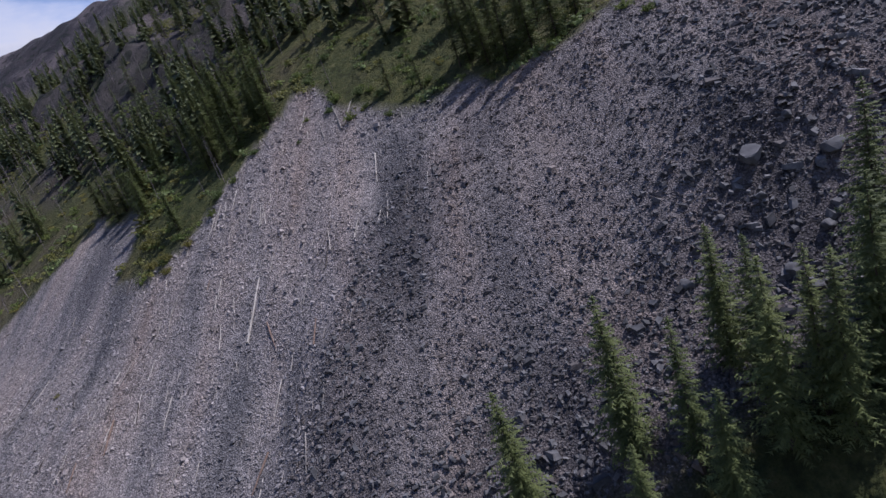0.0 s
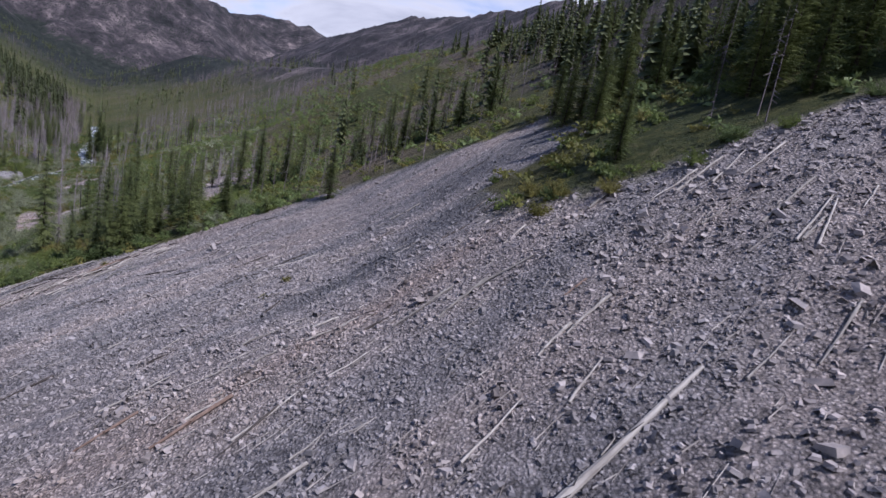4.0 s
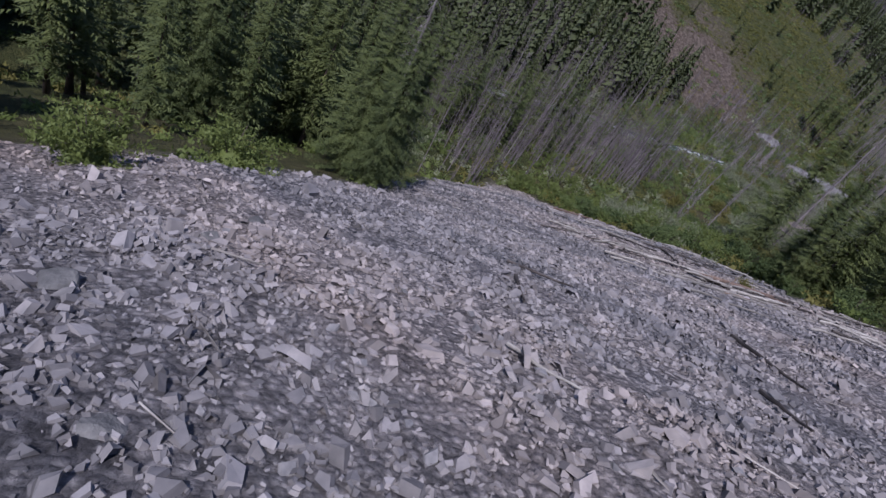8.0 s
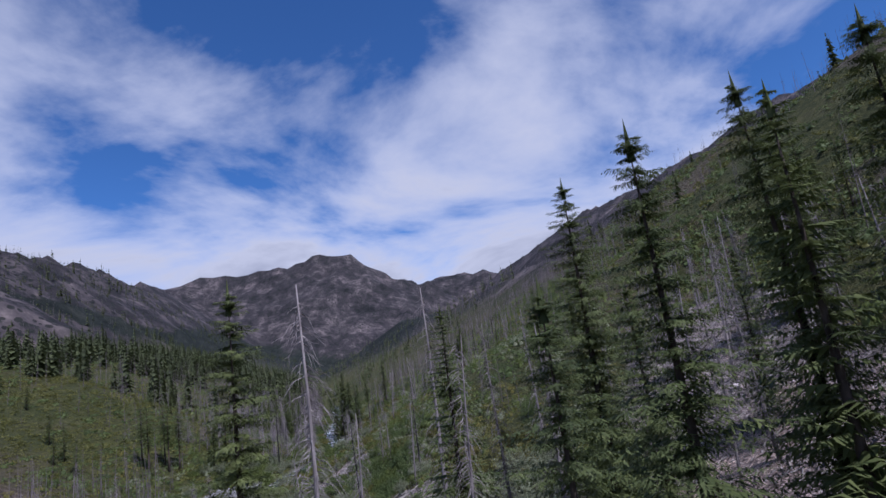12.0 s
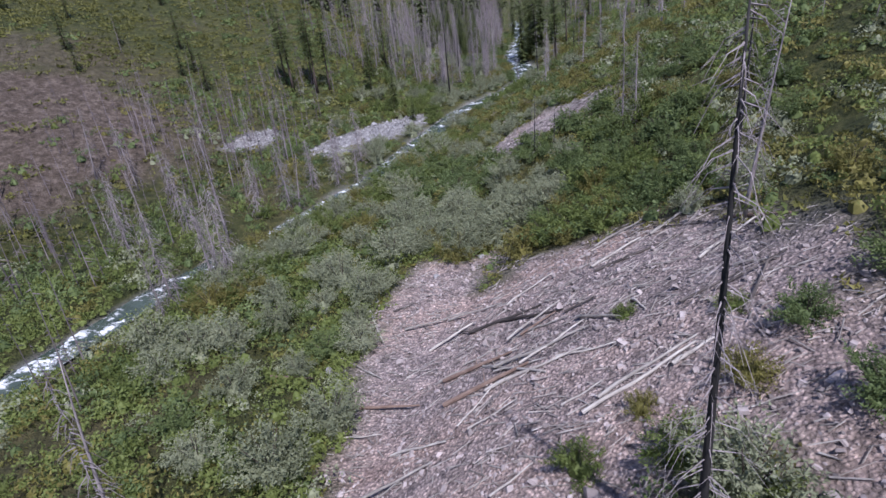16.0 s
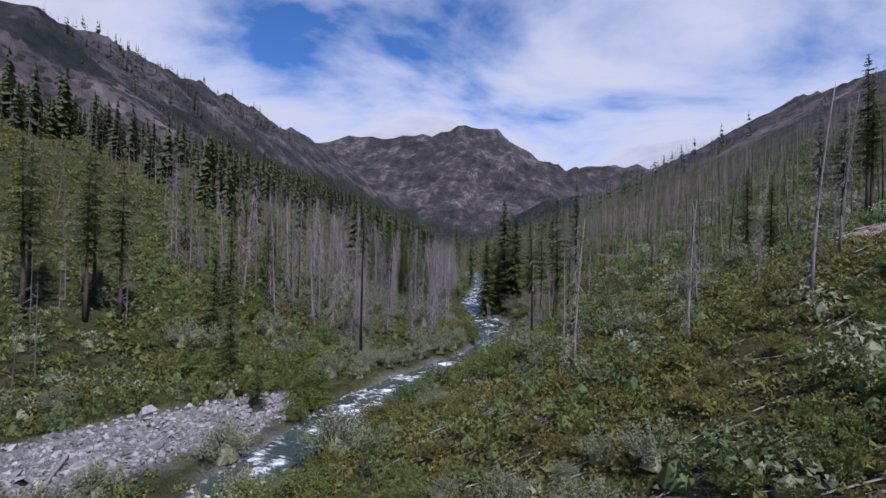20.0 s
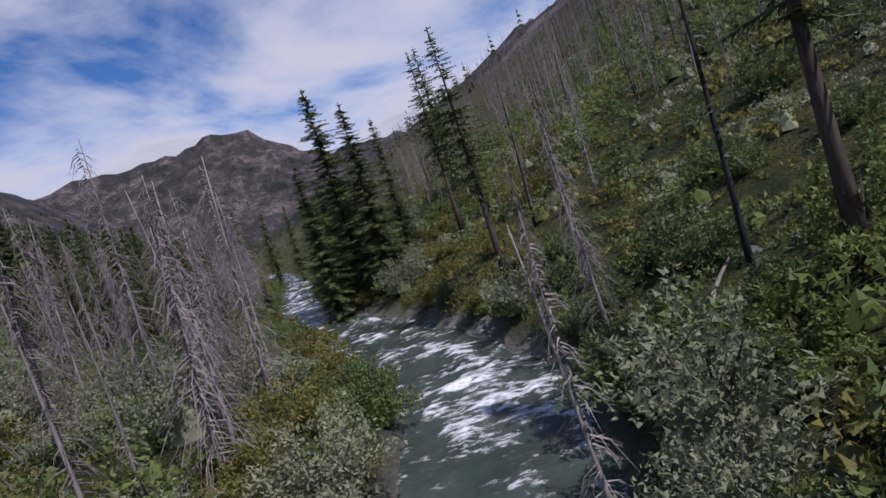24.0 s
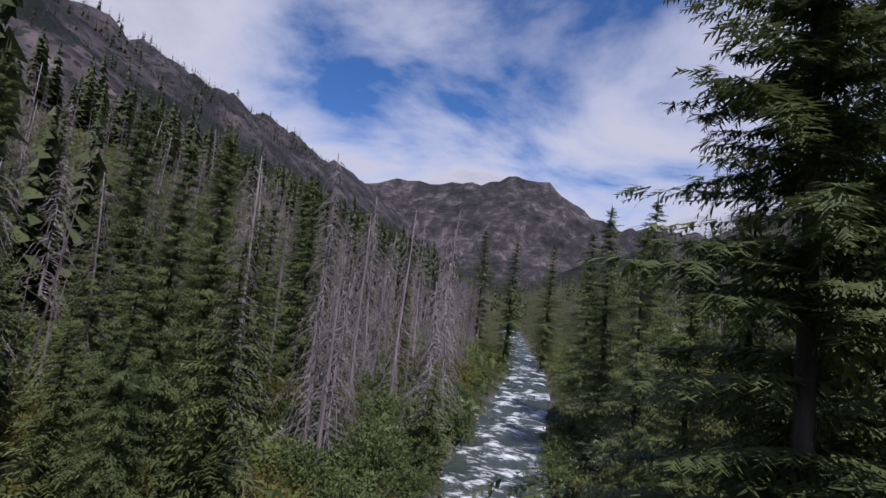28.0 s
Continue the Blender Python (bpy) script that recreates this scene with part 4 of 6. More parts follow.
snags([(SNAG_C, -101.8, 390, 24), (SNAG_C, -110.4, 416.7, 18), (SNAG_C, -76.7, 406.1, 15.5), (SNAG_C, -125, 405, 14)], BURNT_TEXT, "burnt trunks")
snags([(SNAG_E, -58.2, 322.3, 9.8), (SNAG_D, -55.5, 322.4, 7.1), (SNAG_E, -35.1, 264.1, 19.5), (SNAG_E, -33.9, 298.5, 17), (SNAG_D, -121.4, 401.9, 13.7)], "tall burnt snag, black above and bleached at its foot", "burnt trunks")
snags([(SNAG_A, -103.8, 396.4, 11.9), (SNAG_A, -123.8, 397.5, 10), 
       (SNAG_A, -46.1, 319.9, 11.5), (SNAG_A, -44.6, 320.5, 11), (SNAG_A, -89.8, 291.3, 11), (SNAG_A, -88.2, 289, 12.6), (SNAG_A, -126.5, 326.9, 12.3), (SNAG_B, -55.4, 157.4, 33), (SNAG_T, -23.1, 217.9, 26), (SNAG_T, -20.6, 239, 25), (SNAG_T, -15, 232, 19), (SNAG_T, -17.5, 226, 20), (SNAG_T, -27, 236, 19), (SNAG_T, -12, 224, 17), (SNAG_A, -24, 221, 18),
       (SNAG_B, -35.5, 196, 7), (SNAG_B, -11.4, 263.2, 17), (SNAG_B, 2.2, 245.4, 14.6), (SNAG_B, -1, 255.7, 13.4), (SNAG_B, 13, 254.8, 11.2), (SNAG_B, -33.4, 290, 15), (SNAG_A, -82.5, 417.2, 8), (SNAG_A, -79.2, 419.5, 13), (SNAG_A, -81.5, 423.7, 9.5),
       (SNAG_B, -62.7, 428.2, 8), (SNAG_A, -80.3, 413.8, 11), (SNAG_A, -106, 483.5, 12.7), (SNAG_A, -128.9, 491, 15), (SNAG_A, -128.5, 502.9, 20), (SNAG_A, -126, 497, 17), (SNAG_A, -132, 505, 18), (SNAG_A, -107.5, 399, 13), (SNAG_A, -109, 403, 14), (SNAG_A, -111, 407, 13), (SNAG_B, -85, 399, 10)])
snags([(SNAG_W, -96.5, 313.5, 11), (SNAG_W, -99, 309, 9.5), (SNAG_W, -95, 325, 10.5), (SNAG_W, -97.5, 321, 9), (SNAG_W, -98, 330, 10), (SNAG_W, -97, 336, 11), (SNAG_W, -86, 289.4, 12.5), (SNAG_W, -89.5, 284, 12), (SNAG_W, -104, 300, 12), (SNAG_W, -107, 292, 11), (SNAG_W, -121, 474, 11), (SNAG_A, -123, 479, 15), (SNAG_W, -120, 484, 12), (SNAG_A, -124.5, 487, 17), (SNAG_T, -128, 481, 17), (SNAG_A, -122.5, 493, 17), (SNAG_T, -129, 490, 18), (SNAG_W, -106.5, 398, 11), (SNAG_W, -108.5, 402, 12), (SNAG_W, -105, 405, 11), (SNAG_W, -111, 397, 11)], "wide grey dead fir with dense drooping branches", "dead firs by the river")
srng = random.Random(31)
for _ in range(24):
    y = srng.uniform(222, 284)
    x = -4 + 0.21 * (y - 200) + srng.gauss(0, 8)
    place((SNAG_T if _ % 2 else SNAG_B)[0], x, y, srng.uniform(9, 15), 22 if _ % 2 else 16, srng, lean=0.06, label="grey dead trunk standing in the avalanche debris", category="dead tree", group="dead trees in the debris")
for x, y in [(-87.1, 280.9), (-86.4, 289.4), (-95.1, 313.9), (-96.5, 321.1), (-92.3, 327.1), (-121.9, 306.4), (-115.6, 297.0), (-127.8, 303.8), (-122.6, 321.8), (-131.9, 319.6), (-120.9, 333.0)]:
    place(SNAG_A[0], x, y, srng.uniform(8, 13), 16, srng, lean=0.16, label="leaning grey dead fir with drooping bare branches", category="dead tree", group="dead trees on the valley floor")
for _ in range(130):
    y = srng.uniform(392, 520)
    x = river_x(y) - srng.uniform(10, 52)
    if math.hypot(x + 110, y - 454) < 16:
        continue
    kind, own = srng.choice((SNAG_W, SNAG_W, SNAG_A, SNAG_A, SNAG_B))
    place(kind, float(x), y, srng.uniform(8, 13) if own == 12 else srng.uniform(9, 19), own, srng, lean=0.05, label="grey dead fir in the burnt wood", category="dead tree", group="dead trees in the burnt wood")
for _ in range(70):
    y = srng.uniform(360, 560)
    x = river_x(y) + srng.uniform(14, 95)
    place((SNAG_C if srng.random() < 0.35 else SNAG_B)[0], float(x), y, srng.uniform(7, 16), 17, srng, lean=0.05, label="bare dead trunk on the green hillside", category="dead tree", group="dead trees on the hillside")
for _ in range(50):
    y = srng.uniform(180, 330)
    x = river_x(y) + srng.uniform(-30, 55)
    if y > 262 and x > -88:
        continue
    place(SNAG_B[0], float(x), y, srng.uniform(8, 17), 16, srng, lean=0.05, label="slim grey dead fir on the valley floor", category="dead tree", group="dead trees on the valley floor")


# ---------------------------------------------------------------- far woods
def far_points(n, x0, x1, y0, y1, keep, seed, clear=0.0):
    g = np.random.default_rng(seed)
    x, y = g.uniform(x0, x1, n), g.uniform(y0, y1, n)
    k = g.random(n) < keep(x, y)
    if clear:
        line = np.interp(y, [0, 68, 101, 140, 175, 217, 300, 370, 450], [0, 44, 43, 17, -8, -19, -55, -84, -103])
        k &= np.abs(x - line) + np.maximum(0, y - 450) > clear
    return x[k], y[k], g


def far_firs(name, n, box, keep, seed, text, rings=10, tall=1.0, clear=55):
    x, y, g = far_points(n, *box, keep, seed, clear)
    z = ground_z(x, y)
    h = g.uniform(6, 18, len(x)) * tall
    out = []
    for t in range(rings):
        f = 0.08 + 0.9 * (t + g.uniform(0, 0.6, len(x))) / rings
        w = h * 0.19 * np.minimum(1, 1.35 * (1 - f)) ** 0.85 + 0.15
        turn = g.uniform(0, 6.28, len(x))
        for k in range(5):
            a = turn + k * 1.2566 + g.uniform(-0.3, 0.3, len(x))
            wk = w * g.uniform(0.6, 1.2, len(x))
            c, sn, hw = np.cos(a), np.sin(a), 0.42 * wk
            zf = z + h * f + g.uniform(-0.03, 0.03, len(x)) * h
            rise = h * 0.05
            out.append(np.stack([np.stack([x - sn * hw, y + c * hw, zf - 0.1 * wk], -1), np.stack([x + sn * hw, y - c * hw, zf + rise], -1), np.stack([x + c * wk, y + sn * wk, zf - 0.45 * wk], -1)], 1))
    top = np.stack([np.stack([x - 0.2, y, z + 0.9 * h], -1), np.stack([x + 0.2, y, z + 0.9 * h], -1), np.stack([x, y, z + 1.02 * h], -1)], 1)
    out.append(top)
    ob = tri_object(name, np.concatenate(out), FIR_FAR)
    return tagged(ob, text, "forest", kind="stuff")


def far_snags(name, n, box, keep, seed, text):
    x, y, g = far_points(n, *box, keep, seed, 38)
    z = ground_z(x, y) - 0.3
    h = g.uniform(6, 17, len(x))
    lx, ly = g.normal(0, 0.035, len(x)) * h, g.normal(0, 0.035, len(x)) * h
    r = 0.004 * h + 0.04
    out = []
    for k in range(3):
        a0, a1 = k * 2.0944, (k + 1) * 2.0944
        b0 = np.stack([x + r * np.cos(a0), y + r * np.sin(a0), z], -1)
        b1 = np.stack([x + r * np.cos(a1), y + r * np.sin(a1), z], -1)
        out.append(np.stack([b0, b1, np.stack([x + lx, y + ly, z + h], -1)], 1))
    for k in range(16):
        f = 0.15 + 0.75 * g.random(len(x))
        a = g.uniform(0, 6.28, len(x))
        ln = h * 0.10 * (1.15 - f) * g.uniform(0.6, 1.4, len(x))
        cx, cy, cz = x + lx * f, y + ly * f, z + h * f
        out.append(np.stack([np.stack([cx, cy, cz], -1), np.stack([cx, cy, cz - 0.12], -1), np.stack([cx + ln * np.cos(a), cy + ln * np.sin(a), cz - ln * 0.6], -1)], 1))
    ob = tri_object(name, np.concatenate(out), DEAD_FAR)
    return tagged(ob, text, "dead trees", kind="stuff")


def left_wood(x, y):
    e = river_x(y) - x
    patch = fbm(x, y, 45, 3, 101)
    thick = np.interp(y, [60, 150, 260, 300, 420, 900], [0.95, 0.95, 0.6, 0.10, 0.10, 0.35])
    return np.where((e > 22) & (e < 330) & ((e > 120) | (y < 262) | (y > 440)), np.clip(thick - 0.12 + 1.1 * patch, 0, 1), 0)


def burnt_wood(x, y):
    e = river_x(y) - x
    patch = fbm(x, y, 30, 3, 103)
    thick = np.interp(y, [100, 200, 330, 390, 450, 900], [0.7, 0.5, 0.03, 0.35, 0.9, 0.7])
    slope = np.interp(y, [330, 480], [0.08, 0.6])
    return np.where((e > 9) & (e < 150), np.clip((thick + 0.4 * patch) * np.interp(e, [9, 34, 60, 150], [1, 1, 0.5, 0.2]) * np.where(e > 45, slope, 1), 0, 1), 0)


def right_wood(x, y):
    d = x - river_x(y)
    patch = fbm(x, y, 60, 3, 105)
    free = (1 - scree_zone(x, y)) * (1 - debris_zone(x, y))
    return np.where((d > 25) & (d < 420), np.clip(0.35 + 0.9 * patch, 0, 1), 0) * free * np.where(y < 330, 1, ease(d, 60, 160))


far_firs("riverside_forest", 4200, (-165, -45, 90, 330), lambda x, y: np.where((np.abs(x - river_x(y)) > 5) & (x - river_x(y) < 32), np.interp(y, [90, 240, 300, 325], [0.8, 0.55, 0.12, 0]) + 0.6 * fbm(x, y, 22, 3, 111), 0), 209, "dark firs crowding the river in the valley bottom", 12, 1.0, 78)
far_firs("left_forest", 12000, (-400, -105, 40, 800), left_wood, 201, "dark fir forest on the far side of the valley", 11, 1.3)
far_snags("burnt_wood", 20000, (-320, -95, 100, 800), burnt_wood, 202, "grey burnt forest of bare standing trunks")
far_firs("hillside_forest", 5200, (-60, 330, 100, 700), lambda x, y: 0.3 * right_wood(x, y) * (y < 330) + 0.10 * right_wood(x, y) * (y >= 330) * (x > 0), 203, "scattered firs on the hillside above the valley", 11, 1.0, 82)
far_firs("upper_forest", 1900, (92, 290, 70, 340), lambda x, y: np.clip(0.32 + 1.1 * fbm(x, y, 34, 3, 113), 0, 1) * (scree_zone(x, y) < 0.02) * (x > np.interp(y, [70, 100, 135, 200, 340], [112, 112, 88, 96, 110])), 211, "dark firs on the crags above the scree", 13, 0.95, 0)
far_snags("valley_floor_snags", 9000, (-140, -30, 165, 345), lambda x, y: np.clip(0.5 + 0.8 * fbm(x, y, 25, 3, 109), 0, 1) * (np.abs(x - river_x(y)) > 5) * (1 - debris_zone(x, y)) * np.interp(y, [235, 275], [1, 0.12]), 208, "grey dead trunks standing on the valley floor")
far_snags("hillside_snags", 15000, (-200, 420, 60, 1200), lambda x, y: np.clip(1.5 * right_wood(x, y), 0, 1) * np.interp(y, [60, 230], [0.4, 1]), 204, "bare grey trunks of burnt trees on the hillside")
far_snags("bank_snags", 3000, (-110, 60, 400, 620), lambda x, y: np.where((x - river_x(y) > 22) & (x - river_x(y) < 170), 0.5 + 0.6 * fbm(x, y, 25, 3, 112), 0), 210, "bare grey trunks on the slope above the rapids")
far_firs("valley_head_forest", 5000, (-1000, 0, 700, 1900), lambda x, y: np.clip(0.35 + 0.9 * fbm(x, y, 140, 3, 106), 0, 1), 205, "distant fir forest at the head of the valley", 5)
far_snags("valley_head_snags", 5000, (-700, 200, 600, 1500), lambda x, y: np.clip(0.4 + 0.9 * fbm(x, y, 120, 3, 107), 0, 1), 206, "distant grey dead forest")


far_firs("mountain_forest", 9000, (-900, -230, 250, 1700), lambda x, y: ease(river_x(y) - x, 200, 260) * np.clip(0.15 + 1.3 * fbm(x, y, 110, 4, 108), 0, 1), 207, "dark firs scattered over the rocky mountain side", 3, 0.6)


# ---------------------------------------------------------------- shrubs
def leaf_cloud(n, radius, tall, leaf, seed):
    """Leaf triangles on a lumpy many-stemmed bush."""
    g = np.random.default_rng(seed)
    lumps = 7
    lx, ly = g.normal(0, radius * 0.45, lumps), g.normal(0, radius * 0.45, lumps)
    lz, lr = g.uniform(0.35, 0.8, lumps) * tall, g.uniform(0.28, 0.5, lumps) * radius
    pick = g.integers(0, lumps, n)
    v = g.normal(0, 1, (n, 3))
    v /= np.linalg.norm(v, axis=1)[:, None]
    v[:, 2] = np.abs(v[:, 2]) * 1.0 - 0.25
    r = lr[pick] * g.uniform(0.7, 1.12, n)
    c = np.stack([lx[pick] + v[:, 0] * r, ly[pick] + v[:, 1] * r, lz[pick] + v[:, 2] * r * tall / radius * 0.75], -1)
    c[:, 2] = np.maximum(c[:, 2], 0.05)
    a = g.normal(0, 1, (n, 3)) + v * 0.4 + np.array([0, 0, 0.35])
    a /= np.linalg.norm(a, axis=1)[:, None]
    b = np.cross(a, g.normal(0, 1, (n, 3)))
    b /= np.linalg.norm(b, axis=1)[:, None]
    s = leaf * g.uniform(0.6, 1.4, n)[:, None]
    return np.stack([c - b * s * 0.45, c + b * s * 0.45, c + a * s * 1.5], 1)


def core_blob(radius, tall, seed):
    """A low lumpy heart of shaded twigs and leaves inside a bush."""
    g = np.random.default_rng(seed)
    rings, sides = 2, 6
    v = [(0, 0, tall * 0.72)]
    for i in range(1, rings + 1):
        a = i / rings * 1.55
        for k in range(sides):
            t = 6.2832 * (k + 0.5 * (i % 2)) / sides
            r = radius * 0.62 * math.sin(a) * g.uniform(0.7, 1.2)
            v.append((r * math.cos(t), r * math.sin(t), max(0, tall * 0.72 * math.cos(a) * g.uniform(0.75, 1.1))))
    tris = []
    for k in range(sides):
        tris.append((v[0], v[1 + k], v[1 + (k + 1) % sides]))
        for i in range(rings - 1):
            p, q = 1 + i * sides, 1 + (i + 1) * sides
            tris.append((v[p + k], v[q + k], v[q + (k + 1) % sides]))
            tris.append((v[p + k], v[q + (k + 1) % sides], v[p + (k + 1) % sides]))
    return np.array(tris)


def bush_tris(leaves, leaf, flat, seed, core=True):
    if not core:
        return leaf_cloud(leaves, 1.0, flat, leaf, seed)
    return np.concatenate([core_blob(0.5, flat * 0.7, seed), leaf_cloud(leaves, 1.0, flat, leaf, seed)])


def thicket(name, n, box, keep, mat, size, leaves, leaf, seed, text, flat=0.75, core=True):
    """A stand of shrubs as one mesh."""
    x, y, g = far_points(n, *box, keep, seed)
    z = ground_z(x, y) - 0.1
    kinds = [bush_tris(leaves, leaf / size, flat, seed + 50 + k, core) for k in range(5)]
    out = []
    for i in range(len(x)):
        s = size * g.uniform(0.55, 1.35)
        a = g.uniform(0, 6.28)
        c, sn = math.cos(a) * s, math.sin(a) * s
        t = kinds[i % 5]
        out.append(np.stack([x[i] + t[..., 0] * c - t[..., 1] * sn, y[i] + t[..., 0] * sn + t[..., 1] * c, z[i] + t[..., 2] * s], -1))
    ob = tri_object(name, np.concatenate(out), mat)
    return tagged(ob, text, "shrubs", kind="stuff")


def lush(x, y):
    """The well-watered stretch above the debris, and the banks of the rapids."""
    return ease(y, 286, 298) * (1 - ease(y, 328, 340)) * (x > -90) + ease(y, 376, 392) * (1 - ease(y, 480, 500)) * 0.7


def green(x, y, lo, hi, patch_scale, seed, base=0.5):
    """Where plants grow: off the scree, the gravel and the water."""
    d = x - river_x(y)
    free = (1 - scree_zone(x, y)) * (1 - debris_zone(x, y)) * (1 - gravel_zone(x, y)) * (1 - 0.85 * earth_zone(x, y))
    return np.where((np.abs(d) > river_half(y) + 1.0) & (d > lo) & (d < hi), np.clip(base + 1.3 * fbm(x, y, patch_scale, 3, seed) + 0.3 * lush(x, y), 0, 1), 0) * free


def near_y(y):
    return np.interp(y, [80, 190, 330, 470, 560, 640], [0.35, 0.7, 1, 1, 0.5, 0.2])


PLAN_Y = [100, 140, 175, 217, 300, 370, 450, 520]
PLAN_X = [43, 17, -8, -19, -55, -84, -103, -121]


def off_line(x, y):
    """How far a spot lies from the middle of the well-grown strip of valley."""
    return np.abs(x - np.interp(y, PLAN_Y, PLAN_X))


def shrub_leaves(n, tall, leaf, spread_out, seed):
    """Leaf triangles along the arching shoots of a many-stemmed bush of radius 1."""
    g = np.random.default_rng(seed)
    shoots = 44
    az, tilt = g.uniform(0, 6.283, shoots), np.sqrt(g.uniform(0.0, 1.0, shoots)) * spread_out
    ln = g.uniform(0.75, 1.08, shoots)
    pick = g.integers(0, shoots, n)
    f = g.uniform(0.25, 1.0, n) ** 0.75
    bend = tilt[pick] * (0.75 + 0.4 * f)
    r = np.sin(bend) * f * ln[pick]
    c = np.stack([r * np.cos(az[pick]), r * np.sin(az[pick]), np.cos(bend) * f * ln[pick] * tall], -1)
    c += g.normal(0, 0.065, (n, 3)) * (1.15 - 0.45 * f)[:, None]
    c[:, 2] = np.maximum(c[:, 2], 0.03)
    out = np.stack([np.cos(az[pick]) * 0.7, np.sin(az[pick]) * 0.7, np.full(n, 0.35)], -1)
    a = g.normal(0, 0.8, (n, 3)) + out
    a /= np.linalg.norm(a, axis=1)[:, None]
    b = np.cross(a, g.normal(0, 1, (n, 3)))
    b /= np.linalg.norm(b, axis=1)[:, None]
    s = leaf * g.uniform(0.6, 1.35, n)[:, None]
    return np.stack([c - b * s * 0.42, c + b * s * 0.42, c + a * s * 1.5], 1)


def shrub_template(name, seed, mat, leaves, tall, leaf, spread_out):
    g = random.Random(seed)
    root = new(name)
    tri_object("foliage", np.concatenate([core_blob(0.62, tall * 0.6, seed), shrub_leaves(leaves, tall, leaf, spread_out, seed)]), mat, root)
    parts = []
    for k in range(6):
        a, t = g.uniform(0, 6.283), g.uniform(0.15, 0.75)
        c, sn = math.cos(a) * math.sin(t), math.sin(a) * math.sin(t)
        parts.append(tube([(0.06 * math.cos(a), 0.06 * math.sin(a), -0.12), (0.35 * c, 0.35 * sn, 0.42 * tall), (0.8 * c, 0.8 * sn, 0.8 * tall)], [0.022, 0.014, 0.005], 4))
    v, f = merged(parts)
    mesh_object("woody_base", v, f, BARK, root)
    return root


SHRUBS = {
    "alder": ([shrub_template("alder_shrub", 701 + k, ALDER, 3400, 1.0, 0.046, 1.25) for k in range(3)], "bright green alder shrub on the valley floor"),
    "deep": ([shrub_template("leafy_shrub", 711 + k, DEEP, 3400, 0.95, 0.047, 1.3) for k in range(3)], "dark green leafy shrub near the river"),
    "willow": ([shrub_template("willow_shrub", 721 + k, WILLOW, 3600, 1.15, 0.040, 1.05) for k in range(3)], "silvery grey-green willow shrub"),
    "olive": ([shrub_template("olive_shrub", 731 + k, OLIVE, 3200, 1.0, 0.043, 1.2) for k in range(3)], "yellowish olive shrub among low plants"),
}
WILLOW_SPOTS = [(-62, 315, 16), (-73, 313, 9), (-71, 296, 6), (-80, 276, 6), (-60, 374, 9), (-72, 372, 5), (-84, 362, 7), (-85, 401, 6), (-96, 402, 8), (-100, 418, 5), (-40, 203, 4)]


def set_shrub(kind, x, y, size, g, text=""):
    kinds, label = SHRUBS[kind]
    mid, clear_of = float(river_x(y)), float(river_half(y)) + 0.5 + 0.3 * size
    if abs(x - mid) < clear_of:
        x = mid + math.copysign(clear_of, x - mid)
    m = pose(x, y, float(ground_z(x, y)) - 0.08, 0, 0, g.uniform(0, 360))
    ob = copy_thing(g.choice(kinds), m)
    ob.scale = (size, size, size * g.uniform(0.85, 1.15))
    return tagged(ob, text or label, "shrub", "shrubs of the valley")


brng = random.Random(77)
crng = np.random.default_rng(78)
cy = crng.uniform(176, 512, 15000)
cx = np.interp(cy, PLAN_Y, PLAN_X) + crng.normal(0, 15, 15000)
open_soil = (np.abs(cx - river_x(cy)) > river_half(cy) + 1.0) & (np.maximum(scree_zone(cx, cy), debris_zone(cx, cy)) < 0.12) & (gravel_zone(cx, cy) < 0.35)
cx, cy = cx[open_soil], cy[open_soil]
stunted = (cy > 335) & (cy < 372) & (cx > river_x(cy) + 8)
csize = np.where(stunted, 0.55, 1.0) * crng.uniform(1.7, 3.3, len(cx))
score = np.stack([0.16 + 0.12 * crng.random(len(cx)),
                  np.maximum(np.max([1.3 * (1 - np.hypot(cx - a, cy - b) / r) for a, b, r in WILLOW_SPOTS], axis=0), 1.1 * fbm(cx, cy, 16, 2, 321)) + 0.2 * crng.random(len(cx)),
                  1.5 * fbm(cx, cy, 19, 2, 323) + np.where(cy > 425, 0.45, np.where((cy > 395) | stunted, 0.25, 0)) + 0.25 * crng.random(len(cx)),
                  1.5 * fbm(cx, cy, 23, 2, 325) + np.where(cx > river_x(cy) + 40, 0.15, 0) + 0.25 * crng.random(len(cx))])
ckind = np.argmax(score, axis=0)
csize = np.where(ckind == 1, 1.2, 1.0) * csize
taken, tally = np.empty((0, 3)), [0, 0, 0, 0]
for x, y, size, k in zip(cx, cy, csize, ckind):
    if tally[k] >= 225 or (len(taken) and np.any((taken[:, 0] - x) ** 2 + (taken[:, 1] - y) ** 2 < (0.5 * (taken[:, 2] + size)) ** 2)):
        continue
    tally[k] += 1
    taken = np.vstack([taken, (x, y, size)])
    set_shrub(("alder", "willow", "olive", "deep")[k], float(x), float(y), float(size), brng)
